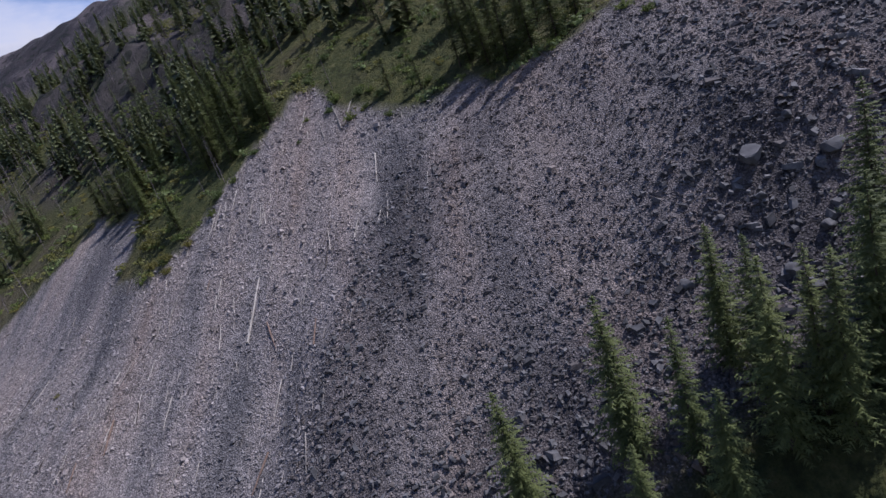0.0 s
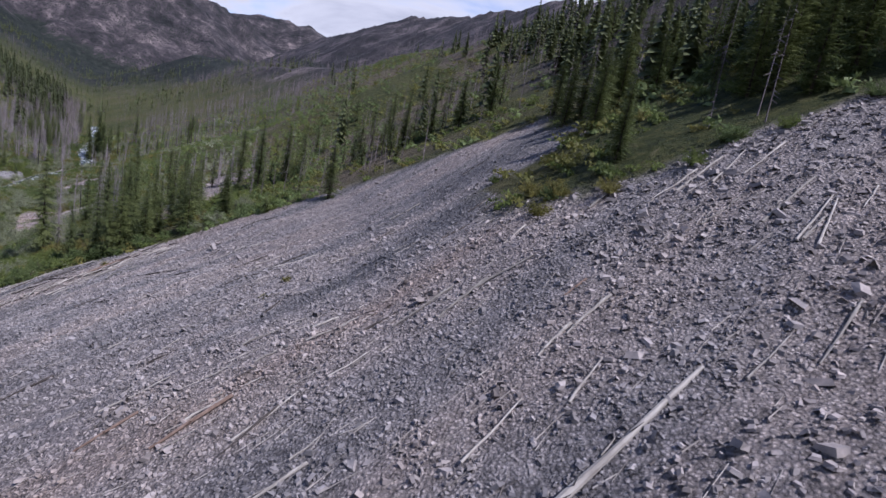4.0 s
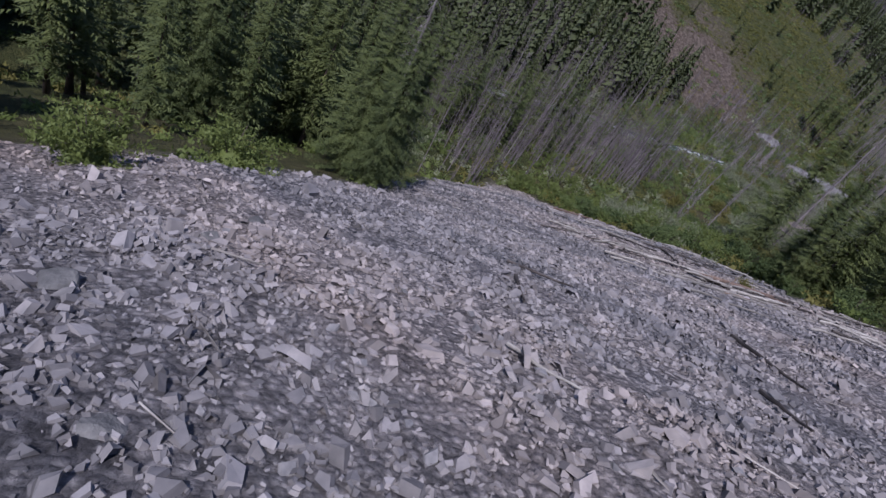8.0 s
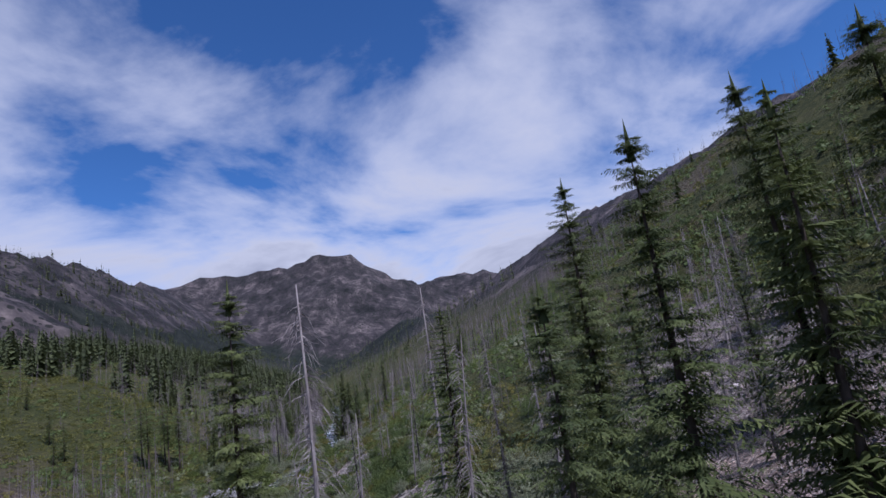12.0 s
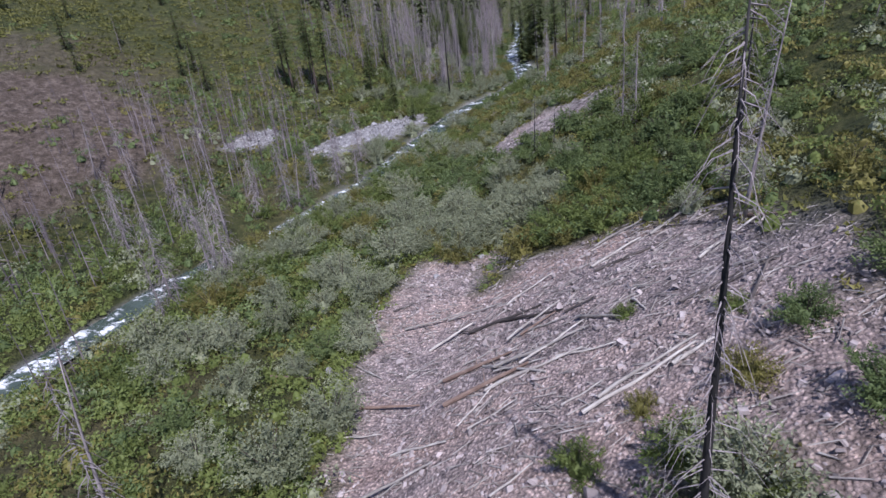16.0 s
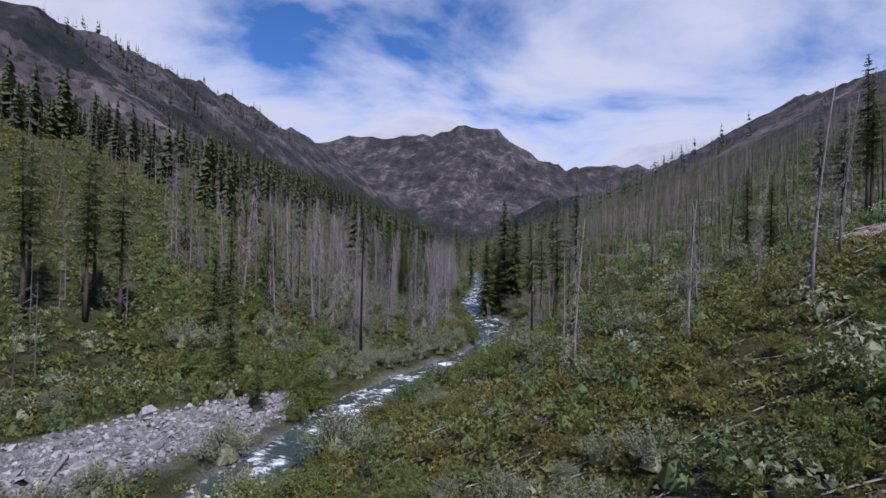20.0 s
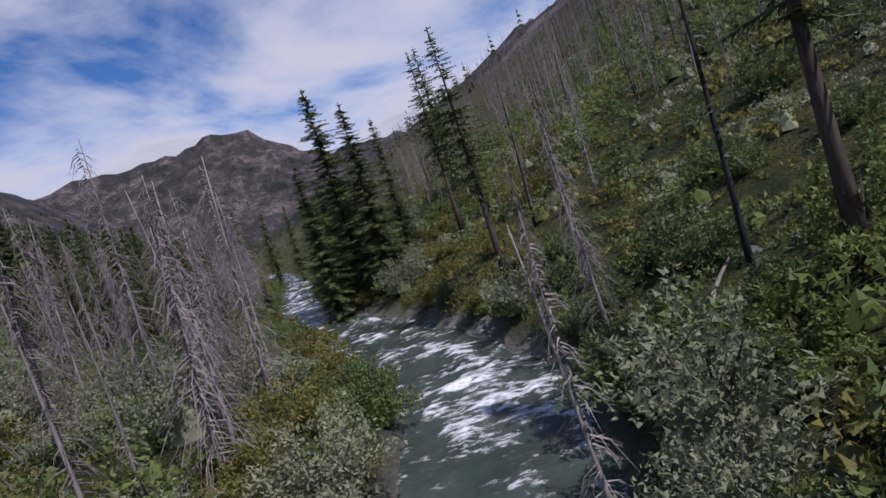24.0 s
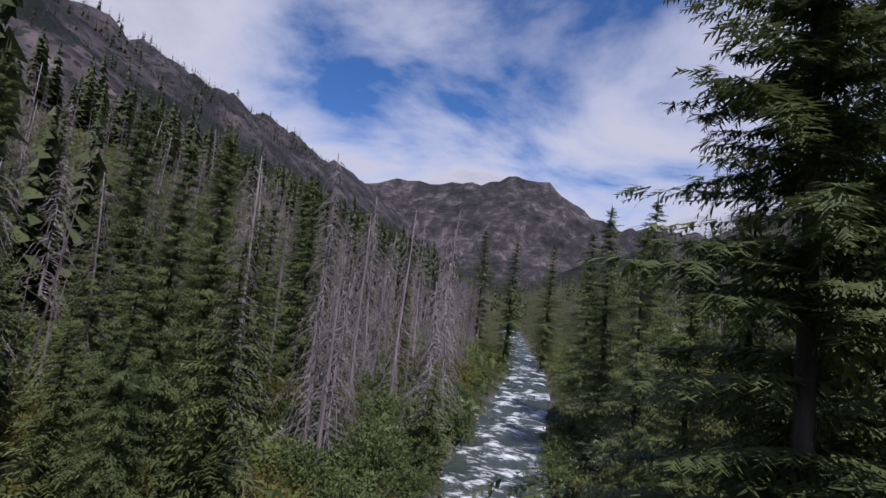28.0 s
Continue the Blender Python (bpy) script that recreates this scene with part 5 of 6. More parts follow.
# shrubs of their own place
for kind, x, y, size, text in [("alder", 2.6, 121, 3.2, "large round green shrub at the scree's lower edge"), ("alder", -3.5, 128, 3.6, "large round green shrub at the scree's lower edge"), ("alder", -8, 184, 3.0, "tall green shrub beside the firs"), ("deep", -37, 203, 3.0, "dark green shrub below the firs"),
                               ("olive", 36, 117, 0.8, "small yellow-green plant on the bare scree"), ("olive", 38, 121, 0.9, "small brown bush on the bare scree"), ("olive", 2.3, 173.9, 1.0, "small yellow-green bush among the logs"), ("olive", -88.5, 396, 2.6, "yellowish leafy shrub leaning over the river"),
                               ("willow", -84.5, 397, 2.8, "silvery shrub hanging over the river bank"), ("deep", -80.5, 402, 3.0, "dark green leafy shrub on the river bank"), ("olive", -94.5, 424, 2.7, "yellowish leafy shrub leaning over the river"), ("alder", -40, 281, 1.1, "green shrub growing through the debris"), ("alder", -34, 279, 1.3, "green shrub growing through the debris")]:
    set_shrub(kind, x, y, size, brng, text)
for kind, x, y, size in [("olive", -93.2, 408, 1.6), ("alder", -95.5, 412.5, 1.8), ("olive", -95.8, 418, 1.9), ("willow", -94.6, 403, 1.7), ("olive", -97.8, 408.5, 2.0), ("alder", -94.2, 415.5, 1.5), ("olive", -98.5, 414, 2.1), ("alder", -98, 421, 2.0), ("olive", -96.8, 425.5, 2.0), ("alder", -97, 399, 1.9),
                         ("deep", -80.5, 405, 2.0), ("alder", -79, 400.5, 2.1), ("olive", -81.5, 410.5, 1.6), ("deep", -77, 403.5, 2.2), ("alder", -82.5, 396.5, 2.0), ("deep", -80.8, 415.5, 2.1), ("olive", -82, 419.5, 1.8), ("alder", -78.5, 396, 2.3), ("deep", -83.5, 424.5, 2.0), ("alder", -85.5, 429.5, 1.9),
                         ("olive", -102, 434, 2.2), ("olive", -104.5, 439, 2.0), ("alder", -101, 429.5, 2.0), ("olive", -108.5, 446, 1.9), ("alder", -112, 451, 1.9)]:
    set_shrub(kind, x, y, size, brng, "leafy shrub crowding the river bank")
for kind, x, y, size in [("deep", 96.3, 83.6, 1.6), ("alder", 94, 77.1, 1.7), ("deep", 100.4, 77.6, 1.9), ("deep", 89.1, 88.6, 1.0), ("alder", 94.4, 89.2, 1.0), ("deep", 95, 68.1, 1.3), ("deep", 99.9, 72.1, 1.8), ("alder", 101, 75, 1.5), ("olive", 60.5, 108, 1.8), ("olive", 63, 111, 2.0), ("olive", 62, 115, 2.0), ("olive", 66, 106, 1.6),
                         ("alder", 97, 20, 1.9), ("alder", 93.5, 16, 1.4), ("deep", 104, 33, 1.6), ("alder", 72, 103, 1.5), ("alder", 79, 101, 1.5), ("deep", 86, 100, 1.6), ("alder", 98, 103, 1.8), ("deep", 106, 99, 1.8), ("alder", 104, 62, 1.5), ("deep", 105, 66, 1.6), ("deep", 112, 93, 1.9)]:
    set_shrub(kind, x, y, size, brng, "bushy green shrub at the head of the scree")
for kind, x, y, size in [("olive", -33.5, 273, 1.9), ("deep", -31, 276.5, 2.0), ("alder", -36, 268.5, 2.1), ("deep", -29, 270.5, 2.2), ("alder", -40.5, 268.5, 1.8), ("olive", -38, 272, 1.2), ("deep", -27, 279, 2.2), ("alder", -33, 266, 2.0)]:
    set_shrub(kind, x, y, size, brng, "green shrub spreading over the edge of the debris")
wrng = random.Random(79)
stand = 0
while stand < 150:
    y = wrng.uniform(284, 342)
    u = wrng.random()
    if u < 0.45:
        x = float(river_x(y)) + wrng.uniform(4.5, 15)
        kind = wrng.choice(("alder", "willow", "alder", "olive"))
    elif u < 0.8:
        x, y = wrng.gauss(-62, 6.5), wrng.gauss(306, 5.5)
        kind = "willow" if x < -53 else "alder"
    else:
        x, y = wrng.uniform(-52, -36), wrng.uniform(298, 322)
        kind = wrng.choice(("deep", "deep", "alder"))
    if float(debris_zone(x, y)) > 0.05 or float(gravel_zone(x, y)) > 0.2 or abs(x - float(river_x(y))) < 4:
        continue
    set_shrub(kind, x, y, wrng.uniform(2.1, 3.4), wrng, "tall dense shrub in the thicket above the debris")
    stand += 1
for _ in range(150):
    x, y = brng.uniform(62, 108), brng.uniform(72, 140)
    sc = float(scree_zone(x, y))
    if sc > 0.55 or (sc < 0.02 and brng.random() < 0.6):
        continue
    set_shrub(brng.choice(("alder", "deep", "deep", "olive")), x, y, brng.uniform(0.9, 2.0), brng, "low shrub at the upper edge of the scree")
for kinds, _ in SHRUBS.values():
    for t in kinds:
        drop_template(t)

NEAR = (-150, 40, 150, 560)


def beyond(x, y):
    return np.where(off_line(x, y) > 29, 1.0, np.where((y < 176) | (y > 512), 1.0, 0.75))


thicket("alder_thicket", 7800, NEAR, lambda x, y: green(x, y, -60, 130, 20, 301, 0.45) * beyond(x, y), ALDER, 1.9, 110, 0.185, 401, "bright green alder shrubs on the valley floor", 0.85)
thicket("deep_thicket", 7800, NEAR, lambda x, y: green(x, y, -60, 140, 22, 303, 0.42) * beyond(x, y), DEEP, 2.0, 110, 0.19, 402, "dark green shrubs along the river and hillside", 0.85)
thicket("willow_thicket", 6000, NEAR, lambda x, y: green(x, y, -40, 100, 13, 305, 0.12) * beyond(x, y), WILLOW, 1.8, 110, 0.17, 403, "silvery grey-green willow shrubs", 0.95)
thicket("olive_thicket", 6000, NEAR, lambda x, y: green(x, y, -60, 110, 15, 307, 0.12) * beyond(x, y), OLIVE, 1.6, 100, 0.17, 404, "yellowish olive shrubs beside the river", 0.8)
thicket("hillside_shrubs", 6500, (20, 240, 20, 600), lambda x, y: green(x, y, 90, 330, 30, 309, 0.5), MOSSY, 2.0, 40, 0.40, 405, "green shrubs covering the hillside", 0.6)
thicket("hillside_dark_shrubs", 5500, (20, 240, 20, 600), lambda x, y: green(x, y, 90, 330, 24, 310, 0.45), DEEP, 2.4, 40, 0.42, 415, "dark green shrubs covering the hillside", 0.65)
thicket("rise_shrubs", 6000, (-330, -120, 130, 640), lambda x, y: green(x, y, -260, -24, 35, 311, 0.40), MOSSY, 1.6, 34, 0.38, 406, "green shrubs on the rise beyond the river", 0.5)
thicket("rise_dark_shrubs", 5000, (-330, -120, 130, 640), lambda x, y: green(x, y, -260, -24, 28, 314, 0.35), DEEP, 1.8, 34, 0.38, 416, "dark green shrubs on the rise beyond the river", 0.6)
thicket("scree_edge_shrubs", 1500, (-60, 130, 30, 215), lambda x, y: green(x, y, 30, 240, 12, 312, 0.8) * ((y > 95) | (x > 85)), ALDER, 1.3, 80, 0.24, 408, "green shrubs round the edge of the scree", 0.8)
thicket("scree_edge_olive", 600, (-60, 130, 60, 215), lambda x, y: green(x, y, 30, 240, 10, 316, 0.45) * ((y > 95) | (x > 85)), OLIVE, 1.2, 80, 0.24, 409, "olive brown shrubs round the edge of the scree", 0.7)
thicket("low_plants", 22000, NEAR, lambda x, y: green(x, y, -42, 90, 12, 313, 0.7) * (off_line(x, y) < 45), MOSSY, 0.8, 26, 0.20, 407, "low grass and herbs between the shrubs", 0.45, False)
thicket("slope_heath", 11000, (-235, -112, 235, 455), lambda x, y: green(x, y, -140, -20, 20, 322, 0.6), MOSSY, 1.1, 15, 0.32, 421, "low olive heath on the slope beyond the river", 0.45, False)
thicket("meadow_herbs", 4200, (-86, -36, 326, 386), lambda x, y: green(x, y, 7, 90, 9, 318, 0.75), OLIVE, 0.8, 30, 0.17, 418, "olive yellow herbs of the open meadow", 0.5, False)
thicket("meadow_grass", 3200, (-86, -36, 326, 386), lambda x, y: green(x, y, 7, 90, 9, 319, 0.6), MOSSY, 0.8, 30, 0.17, 419, "low green growth of the open meadow", 0.5, False)
thicket("flat_shrubs", 1900, (-112, -58, 258, 302), lambda x, y: green(x, y, -16, 60, 9, 320, 0.75), ALDER, 1.3, 70, 0.16, 420, "bright green leafy growth on the river flat", 0.7)
thicket("low_olive_plants", 9000, NEAR, lambda x, y: green(x, y, -42, 90, 9, 317, 0.35) * (off_line(x, y) < 45), OLIVE, 0.7, 26, 0.19, 417, "low yellowish herbs between the shrubs", 0.5, False)


# ---------------------------------------------------------------- scree stones and fallen logs
def stone_mesh(seed, flat=0.40):
    """A broken slab: four uneven corners below, a smaller tilted face on top."""
    g = random.Random(seed)
    low, high = [], []
    tilt_x, tilt_y = g.uniform(-0.35, 0.35), g.uniform(-0.35, 0.35)
    for k in range(4):
        t = 1.5708 * k + g.uniform(-0.42, 0.42)
        r = g.uniform(0.40, 0.70)
        x, y = 1.12 * r * math.cos(t), 0.78 * r * math.sin(t)
        low.append((x, y, -0.35 * flat))
        q = g.uniform(0.68, 0.95)
        high.append((q * x + g.uniform(-0.05, 0.05), q * y + g.uniform(-0.05, 0.05), flat * (0.5 + tilt_x * x + tilt_y * y + g.uniform(-0.06, 0.06))))
    f = [(4, 5, 6, 7), (0, 1, 5, 4), (1, 2, 6, 5), (2, 3, 7, 6), (3, 0, 4, 7)]
    return np.array(low + high), np.array(f)


def sheet_z(x, y):
    sc = np.maximum(scree_zone(x, y), debris_zone(x, y))
    return ground_z(x, y) + sc * (0.28 * fbm(x, y, 2.6, 2, 81) + 0.5 * fbm(x, y, 11, 2, 82))


def turn_rows(g, n):
    q = g.normal(0, 1, (n, 4)) * np.array([1, 0.27, 0.27, 1])
    q /= np.linalg.norm(q, axis=1)[:, None]
    w, a, b, c = q.T
    return np.stack([np.stack([1 - 2 * (b * b + c * c), 2 * (a * b - c * w), 2 * (a * c + b * w)], -1), np.stack([2 * (a * b + c * w), 1 - 2 * (a * a + c * c), 2 * (b * c - a * w)], -1), np.stack([2 * (a * c - b * w), 2 * (b * c + a * w), 1 - 2 * (a * a + b * b)], -1)], 1)


def stone_field(name, n, box, keep, size, mat, seed, text, zfun=sheet_z):
    x, y, g = far_points(n, *box, keep, seed)
    z = zfun(x, y)
    m = len(x)
    kinds = [stone_mesh(seed + k) for k in range(8)]
    kv = np.stack([k[0] for k in kinds])[g.integers(0, 8, m)]
    s = size * np.exp(g.normal(0, 0.45, m))
    rot = turn_rows(g, m)
    v = np.einsum("nij,nkj->nki", rot, kv * s[:, None, None]) + np.stack([x, y, z + 0.08 * s], -1)[:, None]
    f = (kinds[0][1][None] + 8 * np.arange(m)[:, None, None]).reshape(-1, 4)
    ob = indexed_object(name, v.reshape(-1, 3), f, mat)
    return tagged(ob, text, "stones", kind="stuff")


stone_field("scree_stones", 110000, (-48, 84, 80, 190), lambda x, y: (scree_zone(x, y) > 0.3) * np.interp(off_line(x, y), [14, 34, 60], [1, 0.32, 0.2]), 0.22, STONE, 501, "loose grey angular scree stones")
stone_field("brown_scree_stones", 27000, (15, 125, -10, 60), lambda x, y: scree_zone(x, y) > 0.4, 0.29, BROWN_STONE, 506, "brownish angular stones of the upper scree")
stone_field("upper_scree_stones", 34000, (15, 125, 56, 135), lambda x, y: (scree_zone(x, y) > 0.4) * np.where((y > 80) & (x < 60), 0, 1), 0.29, STONE, 505, "grey angular stones on the upper scree")
stone_field("small_scree_stones", 44000, (-6, 46, 98, 168), lambda x, y: (scree_zone(x, y) > 0.5) * (off_line(x, y) < 15), 0.145, STONE, 507, "small broken scree stones")
stone_field("coarse_scree", 26000, (20, 125, -20, 75), lambda x, y: (scree_zone(x, y) > 0.4) * np.maximum(np.interp(y - coarse_edge(x), [-3, 12, 40], [1, 0.05, 0.0]), 0.55 * (coarse_zone(x, y) > 0.55)), 0.46, DARK_STONE, 502, "coarse dark blocks in the scree")
stone_field("debris_stones", 52000, (-72, 34, 190, 345), lambda x, y: debris_zone(x, y) > 0.4, 0.2, DEBRIS, 503, "pale broken stones of the debris patch")
stone_field("river_stones", 20000, (-135, -75, 270, 520), lambda x, y: gravel_zone(x, y) * (np.abs(x - river_x(y)) > river_half(y) - 0.3), 0.3, PALE, 504, "pale rounded stones on the river bars", ground_z)

stone_field("bar_stones", 11000, (-124, -94, 326, 380), lambda x, y: gravel_zone(x, y) * (np.abs(x - river_x(y)) > river_half(y)), 0.34, PALE, 508, "pale broken stones of the gravel bar", ground_z)


def boulder(x, y, size, g, mat, text, sink=0.22, flat=0.75):
    """A block of broken rock with chipped corners, rounded a little."""
    bm = bmesh.new()
    bmesh.ops.create_icosphere(bm, subdivisions=3, radius=0.5)
    ph = [g.uniform(0, 6.28) for _ in range(6)]
    cuts = [Vector((g.gauss(0, 1), g.gauss(0, 1), g.gauss(0, 0.8))).normalized() for _ in range(16)]
    for v in bm.verts:
        p = v.co.copy()
        for c in cuts:
            over = p.dot(c) - 0.29
            if over > 0:
                p -= c * over * 0.92
        p += 0.02 * Vector((math.sin(9 * p.y + ph[0]), math.sin(9 * p.z + ph[1]), math.sin(9 * p.x + ph[2])))
        v.co = Vector((p.x * 1.2, p.y, p.z * flat))
    me = bpy.data.meshes.new("boulder")
    bm.to_mesh(me)
    bm.free()
    me.materials.append(mat)
    ob = new("boulder", me)
    z = float(sheet_z(x, y))
    ob.matrix_world = pose(x, y, z + size * (0.36 * flat - sink * 0.5), g.uniform(-14, 14), g.uniform(-14, 14), g.uniform(0, 360))
    ob.scale = (size, size, size)
    return tagged(ob, text, "boulder", "boulders")


qrng = random.Random(91)
slabs = []
for k in range(8):
    v, f = stone_mesh(880 + k, 0.24)
    me = bpy.data.meshes.new("stone")
    me.from_pydata([tuple(p) for p in v], [], [tuple(int(i) for i in q) for q in f])
    me.materials.append(STONE_PIECE)
    slabs.append(me)
laid = 0
while laid < 290:
    y = qrng.uniform(98, 168)
    x = float(np.interp(y, PLAN_Y, PLAN_X)) + qrng.uniform(-13, 13)
    if float(scree_zone(x, y)) < 0.5:
        continue
    ob = new("stone", qrng.choice(slabs))
    s = qrng.uniform(0.22, 0.46)
    ob.matrix_world = pose(x, y, float(sheet_z(x, y)) + 0.09 * s, qrng.uniform(-16, 16), qrng.uniform(-16, 16), qrng.uniform(0, 360))
    ob.scale = (s, s, s)
    ob.parent = ground
    laid += 1

for x, y, size in [(64.5, 4.6, 3.0), (63.5, -2.2, 2.8), (55, 2.2, 2.2), (53.5, 0.6, 1.8), (61, 4.2, 1.5), (55, 11.7, 1.7), (58, -1, 1.5), (67, 1, 1.4), (70, 3, 1.2), (60, 8, 1.1)]:
    boulder(x, y, size, qrng, DARK_STONE, "large dark boulder lying on the coarse scree")
for x, y, size in [(18.7, 122.5, 1.5), (10.6, 128, 1.2), (20.5, 119, 0.9), (14, 126, 1.1), (24, 124, 1.0), (33, 113.5, 0.9), (28, 121, 0.9), (17.4, 140, 1.2), (8, 150, 1.1), (26, 134, 0.9), (12, 158, 1.1), (-3, 162, 0.9), (5, 156, 1.2), (36.5, 107, 0.8), (39, 103, 0.9)]:
    boulder(x, y, size, qrng, BOULDER, "flat grey rock slab lying on the scree", 0.4, 0.4)
for x, y, size in [(-58.6, 301, 0.9), (-62, 296, 0.9), (-66, 290, 0.7), (-64.5, 279, 0.9), (-55, 300, 0.6), (-70, 284, 0.6)]:
    boulder(x, y, size, qrng, PALE, "pale block of rock at the edge of the debris")
for x, y, size in [(-83.5, 408, 2.3), (-82, 411, 1.7), (-84.5, 404.6, 1.3), (-96.5, 414.5, 2.2), (-95, 411.5, 1.4), (-75, 409, 1.7), (-74, 407, 1.2), (-93.3, 398, 1.3), (-98, 444, 1.0), (-107, 446, 1.2), (-111, 462, 1.1), (-84.8, 416, 1.2), (-86, 424, 1.0), (-92, 405.3, 0.9), (-97.6, 430, 1.2), (-108, 470, 1.0), (-101, 340, 1.1), (-112, 372, 1.4), (-116, 376, 1.2)]:
    boulder(x, y, 0.72 * size, qrng, BOULDER, "rounded grey boulder beside the river")


def log_template(name, length, radius, seed, mat, stubs=4):
    g = random.Random(seed)
    pts = [(length * (k / 5 - 0.5), 0.03 * length * math.sin(2.2 * k / 5 + seed) * 0.4, 0.012 * length * g.uniform(-1, 1)) for k in range(6)]
    rad = [radius * (1.1 - 0.11 * k) * g.uniform(0.9, 1.1) for k in range(6)]
    root = new(name)
    v, f = tube(pts, rad, 7)
    mesh_object("stem", v, f, mat, root)
    for k in range(stubs):
        t = g.uniform(-0.4, 0.45) * length
        a = g.uniform(0.2, 2.9)
        ln = radius * g.uniform(2.5, 7)
        v, f = tube([(t, 0, 0), (t + 0.3 * ln, math.cos(a) * ln, abs(math.sin(a)) * ln)], [radius * 0.3, radius * 0.08], 4)
        mesh_object("branch_stub", v, f, mat, root)
    return root


LOGS = [(log_template("fallen_log", 8, 0.13, 1, LOG, 3), 8), (log_template("fallen_log", 6, 0.09, 2, LOG, 2), 6), (log_template("fallen_log", 10, 0.17, 3, LOG, 4), 10), (log_template("fallen_log", 7, 0.13, 4, DARK_LOG, 3), 7), (log_template("fallen_log", 5, 0.13, 5, RED_LOG, 1), 5)]


def lay_log(kind, x, y, length, heading, text, group, lift=0.12):
    t, own = LOGS[kind]
    dx, dy = math.cos(heading), math.sin(heading)
    za, zb = float(sheet_z(x - dx * length / 2, y - dy * length / 2)), float(sheet_z(x + dx * length / 2, y + dy * length / 2))
    zm = max(float(sheet_z(x, y)), (za + zb) / 2)
    ob = copy_thing(t, pose(x, y, zm + lift, 0, -math.degrees(math.atan2(zb - za, length)), math.degrees(heading)))
    s = length / own
    ob.scale = (s, min(1.5, max(0.7, s)), min(1.5, max(0.7, s)))
    return tagged(ob, text, "log", group)


def litter(name, n, box, keep, heading, spread_a, seed, text, longest=1.6):
    """Thin broken branches strewn over the stones."""
    x, y, g = far_points(n, *box, keep, seed)
    m = len(x)
    a, ln = heading + g.normal(0, spread_a, m), longest * g.uniform(0.25, 1, m)
    dx, dy = np.cos(a) * ln / 2, np.sin(a) * ln / 2
    p = np.stack([x - dx, y - dy, sheet_z(x - dx, y - dy) + g.uniform(0.03, 0.22, m)], -1)
    q = np.stack([x + dx, y + dy, sheet_z(x + dx, y + dy) + g.uniform(0.03, 0.22, m)], -1)
    r = g.uniform(0.018, 0.055, m)[:, None]
    side = np.stack([-np.sin(a), np.cos(a), 0 * a], -1) * r
    up = np.array([0, 0, 1.0]) * r * 1.4
    ring = [(p + side, p - side, p + up), (q + 0.6 * side, q - 0.6 * side, q + 0.6 * up)]
    out = []
    for k in range(3):
        j = (k + 1) % 3
        out += [np.stack([ring[0][k], ring[0][j], ring[1][j]], 1), np.stack([ring[0][k], ring[1][j], ring[1][k]], 1)]
    ob = tri_object(name, np.stack(out, 1).reshape(-1, 3, 3), LITTER)
    return tagged(ob, text, "branches", kind="stuff")


litter("debris_litter", 22000, (-72, 34, 190, 345), lambda x, y: debris_zone(x, y) > 0.3, 0.15, 0.7, 601, "broken bleached branches strewn over the debris")
litter("hillside_litter", 1500, (-82, -38, 322, 400), lambda x, y: 0.35 + fbm(x, y, 7, 2, 331), 0.25, 0.4, 604, "pale branches strewn between the low shrubs", 3.0)
litter("scree_foot_litter", 1500, (-48, 14, 150, 190), lambda x, y: (scree_zone(x, y) > 0.2) * np.interp(y, [150, 172], [0.05, 1]), 0.25, 0.5, 602, "broken branches along the foot of the scree", 1.5)
litter("scree_litter", 1500, (10, 105, 50, 180), lambda x, y: (scree_zone(x, y) > 0.3) * np.exp(-((y - 92) / 36) ** 2), 0.44, 0.2, 603, "thin pale branches lying down the scree", 2.4)

FALL = math.atan2(0.42, 0.9)
lrng = random.Random(61)
lay_log(2, 56, 80.8, 13.5, math.atan2(4.8, 11.2), "long bleached log lying down the scree", "logs on the scree")
count = 0
while count < 115:
    x, y = lrng.uniform(15, 105), lrng.uniform(50, 175)
    if float(scree_zone(x, y)) < 0.6 or lrng.random() > math.exp(-((y - 92) / 34) ** 2) + 0.12:
        continue
    k = lrng.choice((0, 0, 1, 1, 1, 1, 3, 4)) if lrng.random() < 0.8 else 2
    if y > 106:
        k = lrng.choice((1, 3, 3))
    text = ("thin bleached log lying down the grey scree", "short bleached branch on the grey scree", "long pale log on the scree", "dark weathered log on the scree", "rotten reddish log on the scree")[k]
    lay_log(k, x, y, lrng.uniform(1.6, 6.5) * (1.4 if k == 2 else 1), FALL + lrng.gauss(0, 0.18) + (math.pi if lrng.random() < 0.5 else 0), text, "logs on the scree")
    count += 1
count = 0
while count < 95:
    if lrng.random() < 0.55:
        x, y = lrng.gauss(-46, 9), lrng.gauss(281, 9)
        ang = lrng.gauss(0.15, 0.6)
    elif lrng.random() < 0.6:
        x, y = lrng.uniform(-28, 12), lrng.uniform(163, 186)
        ang = lrng.gauss(0.25, 0.35)
    else:
        y = lrng.gauss(252, 17)
        x = -4 + 0.21 * (y - 200) + lrng.gauss(0, 6)
        ang = lrng.gauss(0.4, 0.5)
    if max(float(scree_zone(x, y)), float(debris_zone(x, y))) < 0.4:
        continue
    k = lrng.choice((0, 0, 1, 1, 1, 1, 2, 3, 3, 4) if count % 4 else (0, 1, 2, 3))
    text = ("bleached log in the avalanche debris", "broken pale branch in the avalanche debris", "long pale log in the avalanche debris", "dark log in the avalanche debris", "rotten reddish log in the avalanche debris")[k]
    lay_log(k, x, y, lrng.uniform(1.8, 7.5), ang, text, "logs in the avalanche debris", 0.2)
    count += 1
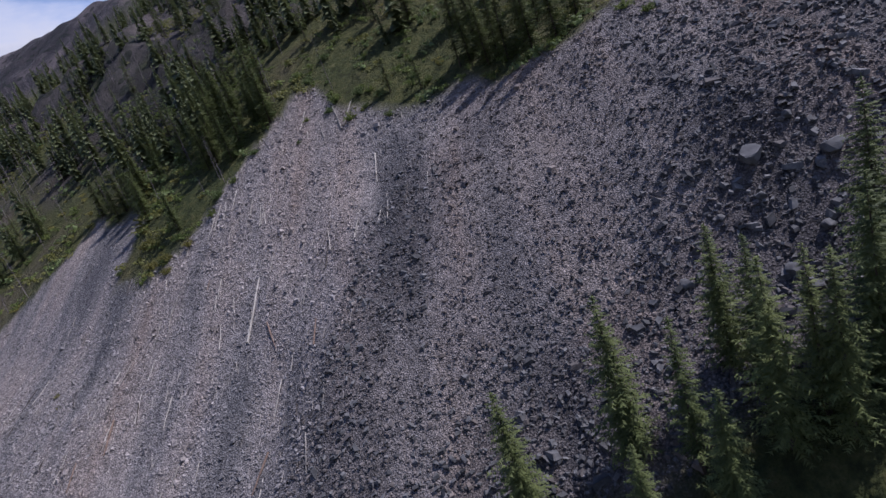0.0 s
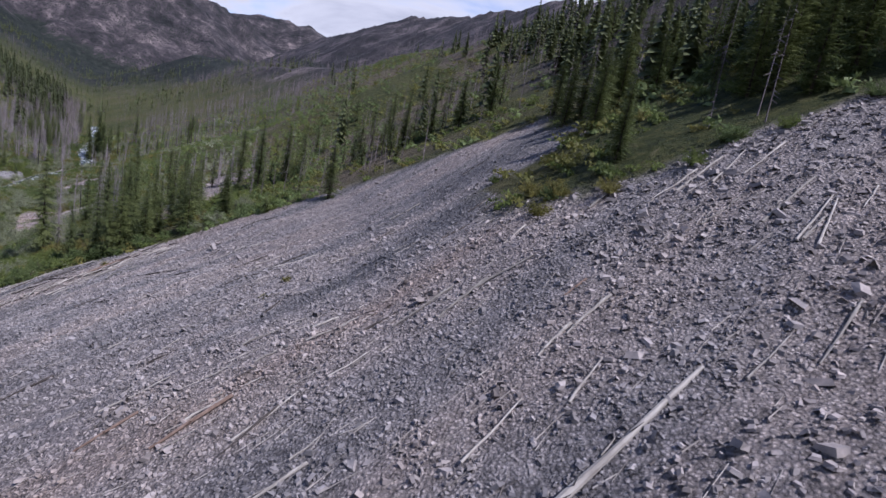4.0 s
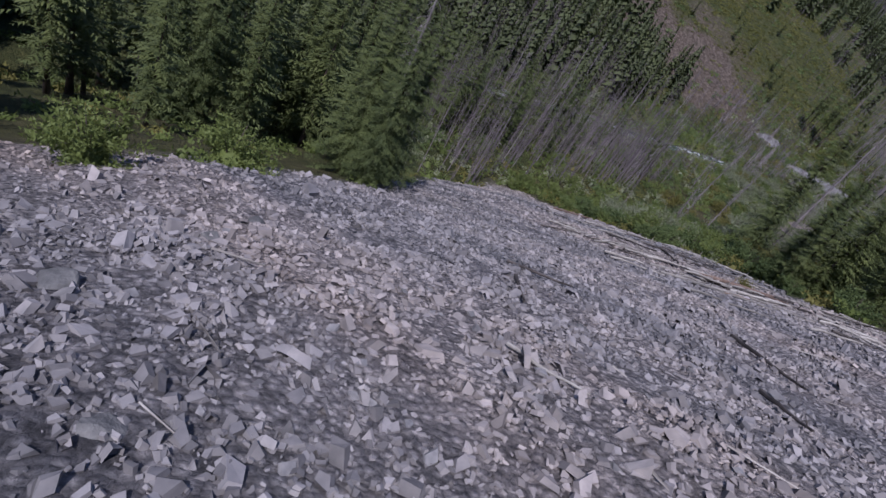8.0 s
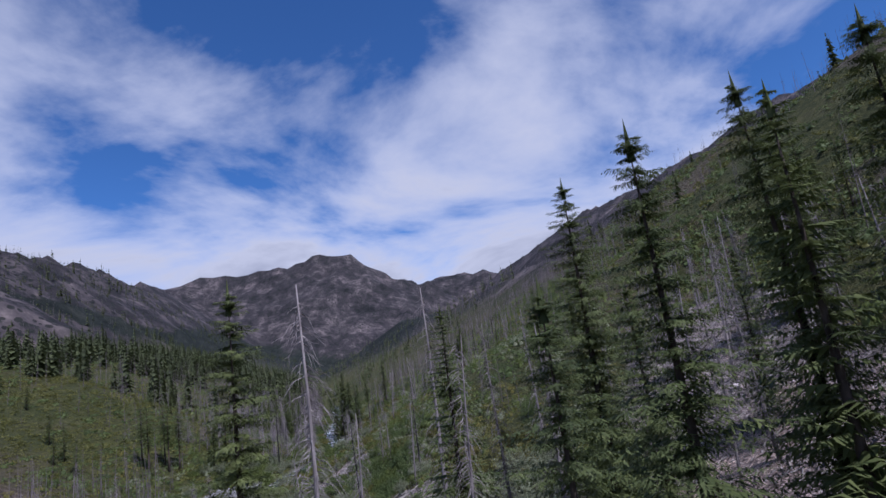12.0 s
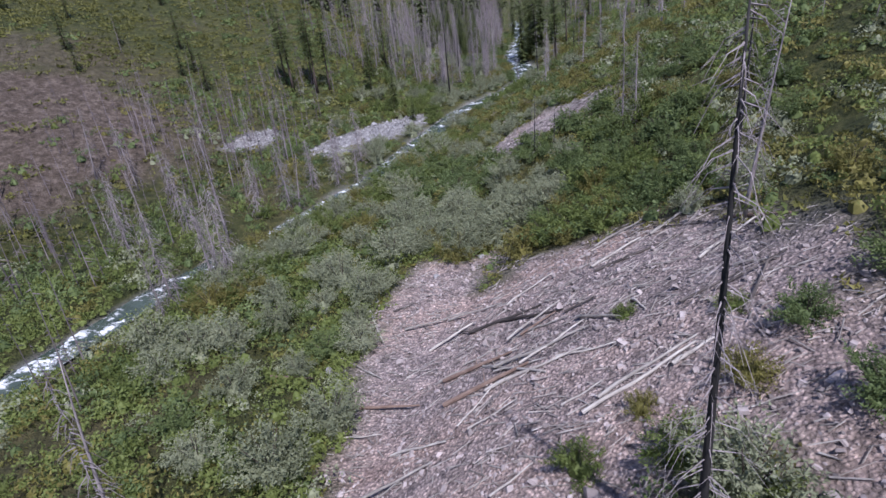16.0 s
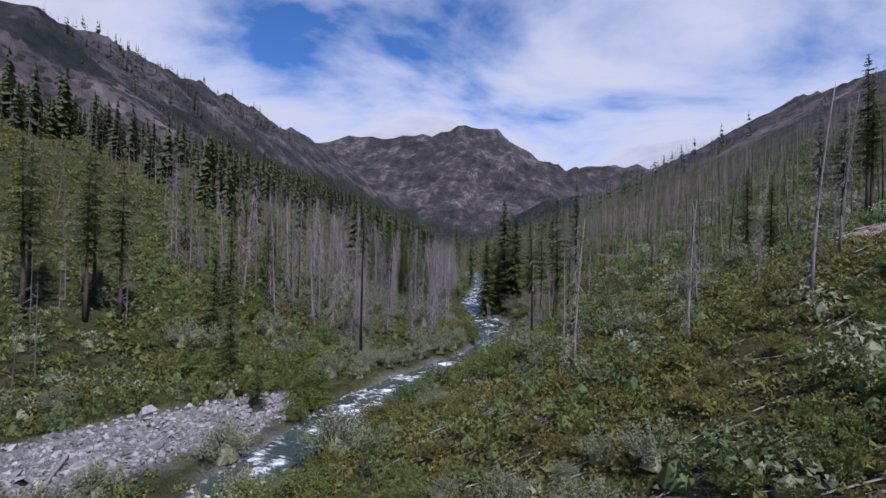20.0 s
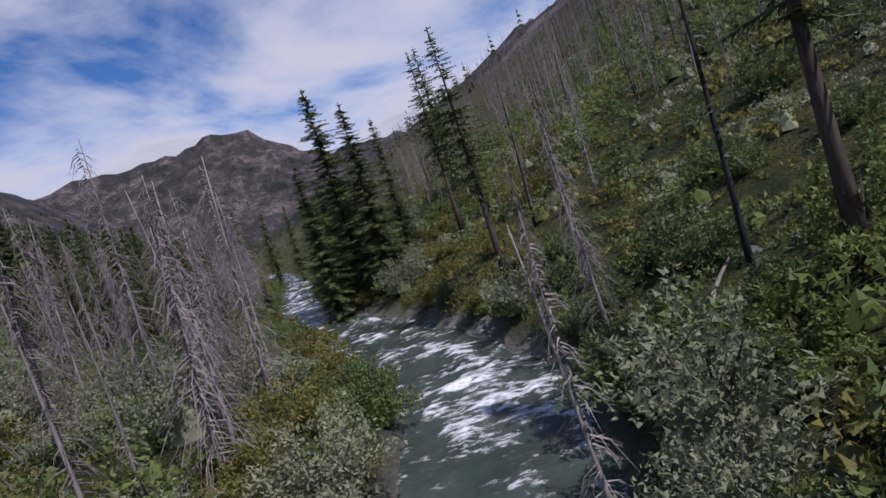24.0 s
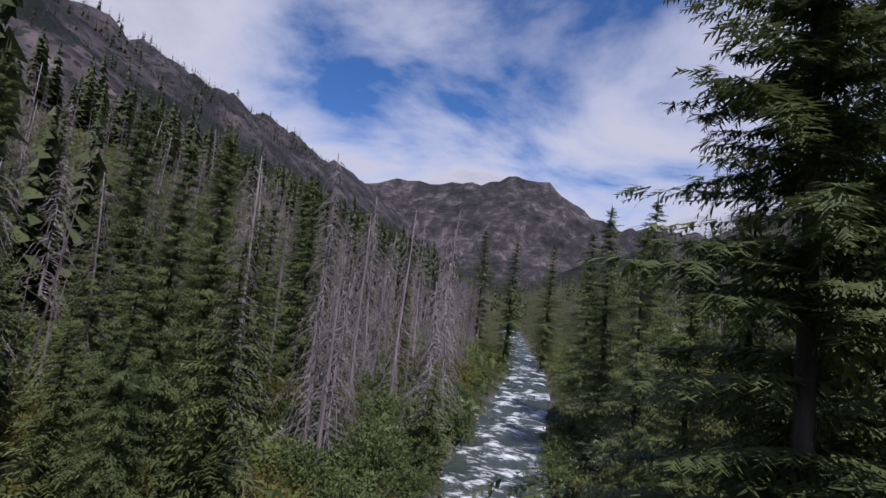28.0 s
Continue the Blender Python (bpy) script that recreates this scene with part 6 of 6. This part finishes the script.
for k, x, y, ln, ang, text in [(2, 94.5, 81, 9, 0.75, "long pale log below the bushes on the scree"), (2, 95.5, 78.5, 7, 0.1, "pale log below the bushes on the scree"), (0, 92, 84, 6, 0.7, "pale log below the bushes on the scree"), (3, 10.7, 142.7, 4.0, 0.46, "thick grey log lying on the scree"), (3, 14, 139, 4.6, -0.55, "thin dark log lying across the scree"), (3, 17.4, 152.8, 5.5, -0.3, "dark log lying on the scree"), (3, 22, 146, 3.2, -0.5, "short dark log on the scree"), (1, 33.9, 102, 2.6, 0.5, "short white log on the scree"), (0, 36.8, 105.7, 3.6, 0.2, "weathered log stump on the scree"),
                               (3, 36.9, 113, 2.4, 0.9, "short dark log on the scree"), (0, -102, 345, 9, -0.9, "long white log lying on the gravel bar"), (0, -99, 446, 6, 1.9, "driftwood log stranded beside the rapids"), (1, -98, 443.5, 5, 2.1, "driftwood log stranded beside the rapids"), (4, -97.6, 441, 4.5, 1.7, "reddish driftwood log stranded beside the rapids"),
                               (0, -110, 453, 5, 0.2, "driftwood log stranded beside the rapids"), (2, -111, 455, 6.5, 0.5, "driftwood log stranded beside the rapids"), (1, -119, 488, 5, 0.7, "driftwood log stranded beside the rapids"), (4, -50.5, 279.5, 6.5, 0.1, "long reddish log on the debris"), (4, -67, 277, 4, 0.25, "orange rotten log at the edge of the debris"), (0, -47, 283, 5, 0.7, "bleached log lying on the debris"),
                               (3, -74.5, 408.5, 4.5, 0.5, "dark log wedged among the rocks"), (0, -76, 409.5, 5.0, 0.8, "bleached log wedged among the rocks"), (2, 1.5, 168.6, 8.5, 0.9, "thick bleached log in the drift of logs"), (2, -0.5, 171, 8, 0.5, "thick bleached log in the drift of logs"), (3, 5, 171, 9, 0.45, "thick dark log in the drift of logs"), (2, 4.2, 166, 7.5, 0.6, "thick bleached log in the drift of logs"),
                               (3, 3, 169.5, 7, 0.35, "thick dark log in the drift of logs"), (2, -4, 168.5, 7, 0.7, "thick bleached log in the drift of logs"), (3, 8, 176, 8, 0.5, "thick dark log in the drift of logs"), (2, 7, 165, 6.5, 0.3, "thick bleached log in the drift of logs")]:
    lay_log(k, x, y, ln, ang, text, "logs lying in the valley", 0.22)
drift = 0
while drift < 50:
    x = lrng.uniform(-14, 16)
    y = 168 + 0.45 * x * 0.4 + lrng.gauss(0, 3.2)
    if float(scree_zone(x, y)) < 0.3:
        continue
    k = lrng.choice((0, 0, 1, 2, 3, 3))
    lay_log(k, x, y, lrng.uniform(1.8, 5.5), lrng.gauss(0.5, 0.55), ("bleached log in the drift of logs", "broken pale branch in the drift of logs", "long pale log in the drift of logs", "dark log in the drift of logs")[k], "logs in the drift", lrng.uniform(0.15, 0.45))
    drift += 1
for t, _ in LOGS + [FIR_A, FIR_B, FIR_C, FIR_S, FIR_H, SNAG_A, SNAG_B, SNAG_C, SNAG_D, SNAG_E, SNAG_W, SNAG_T, FIR_M, FIR_N]:
    drop_template(t)
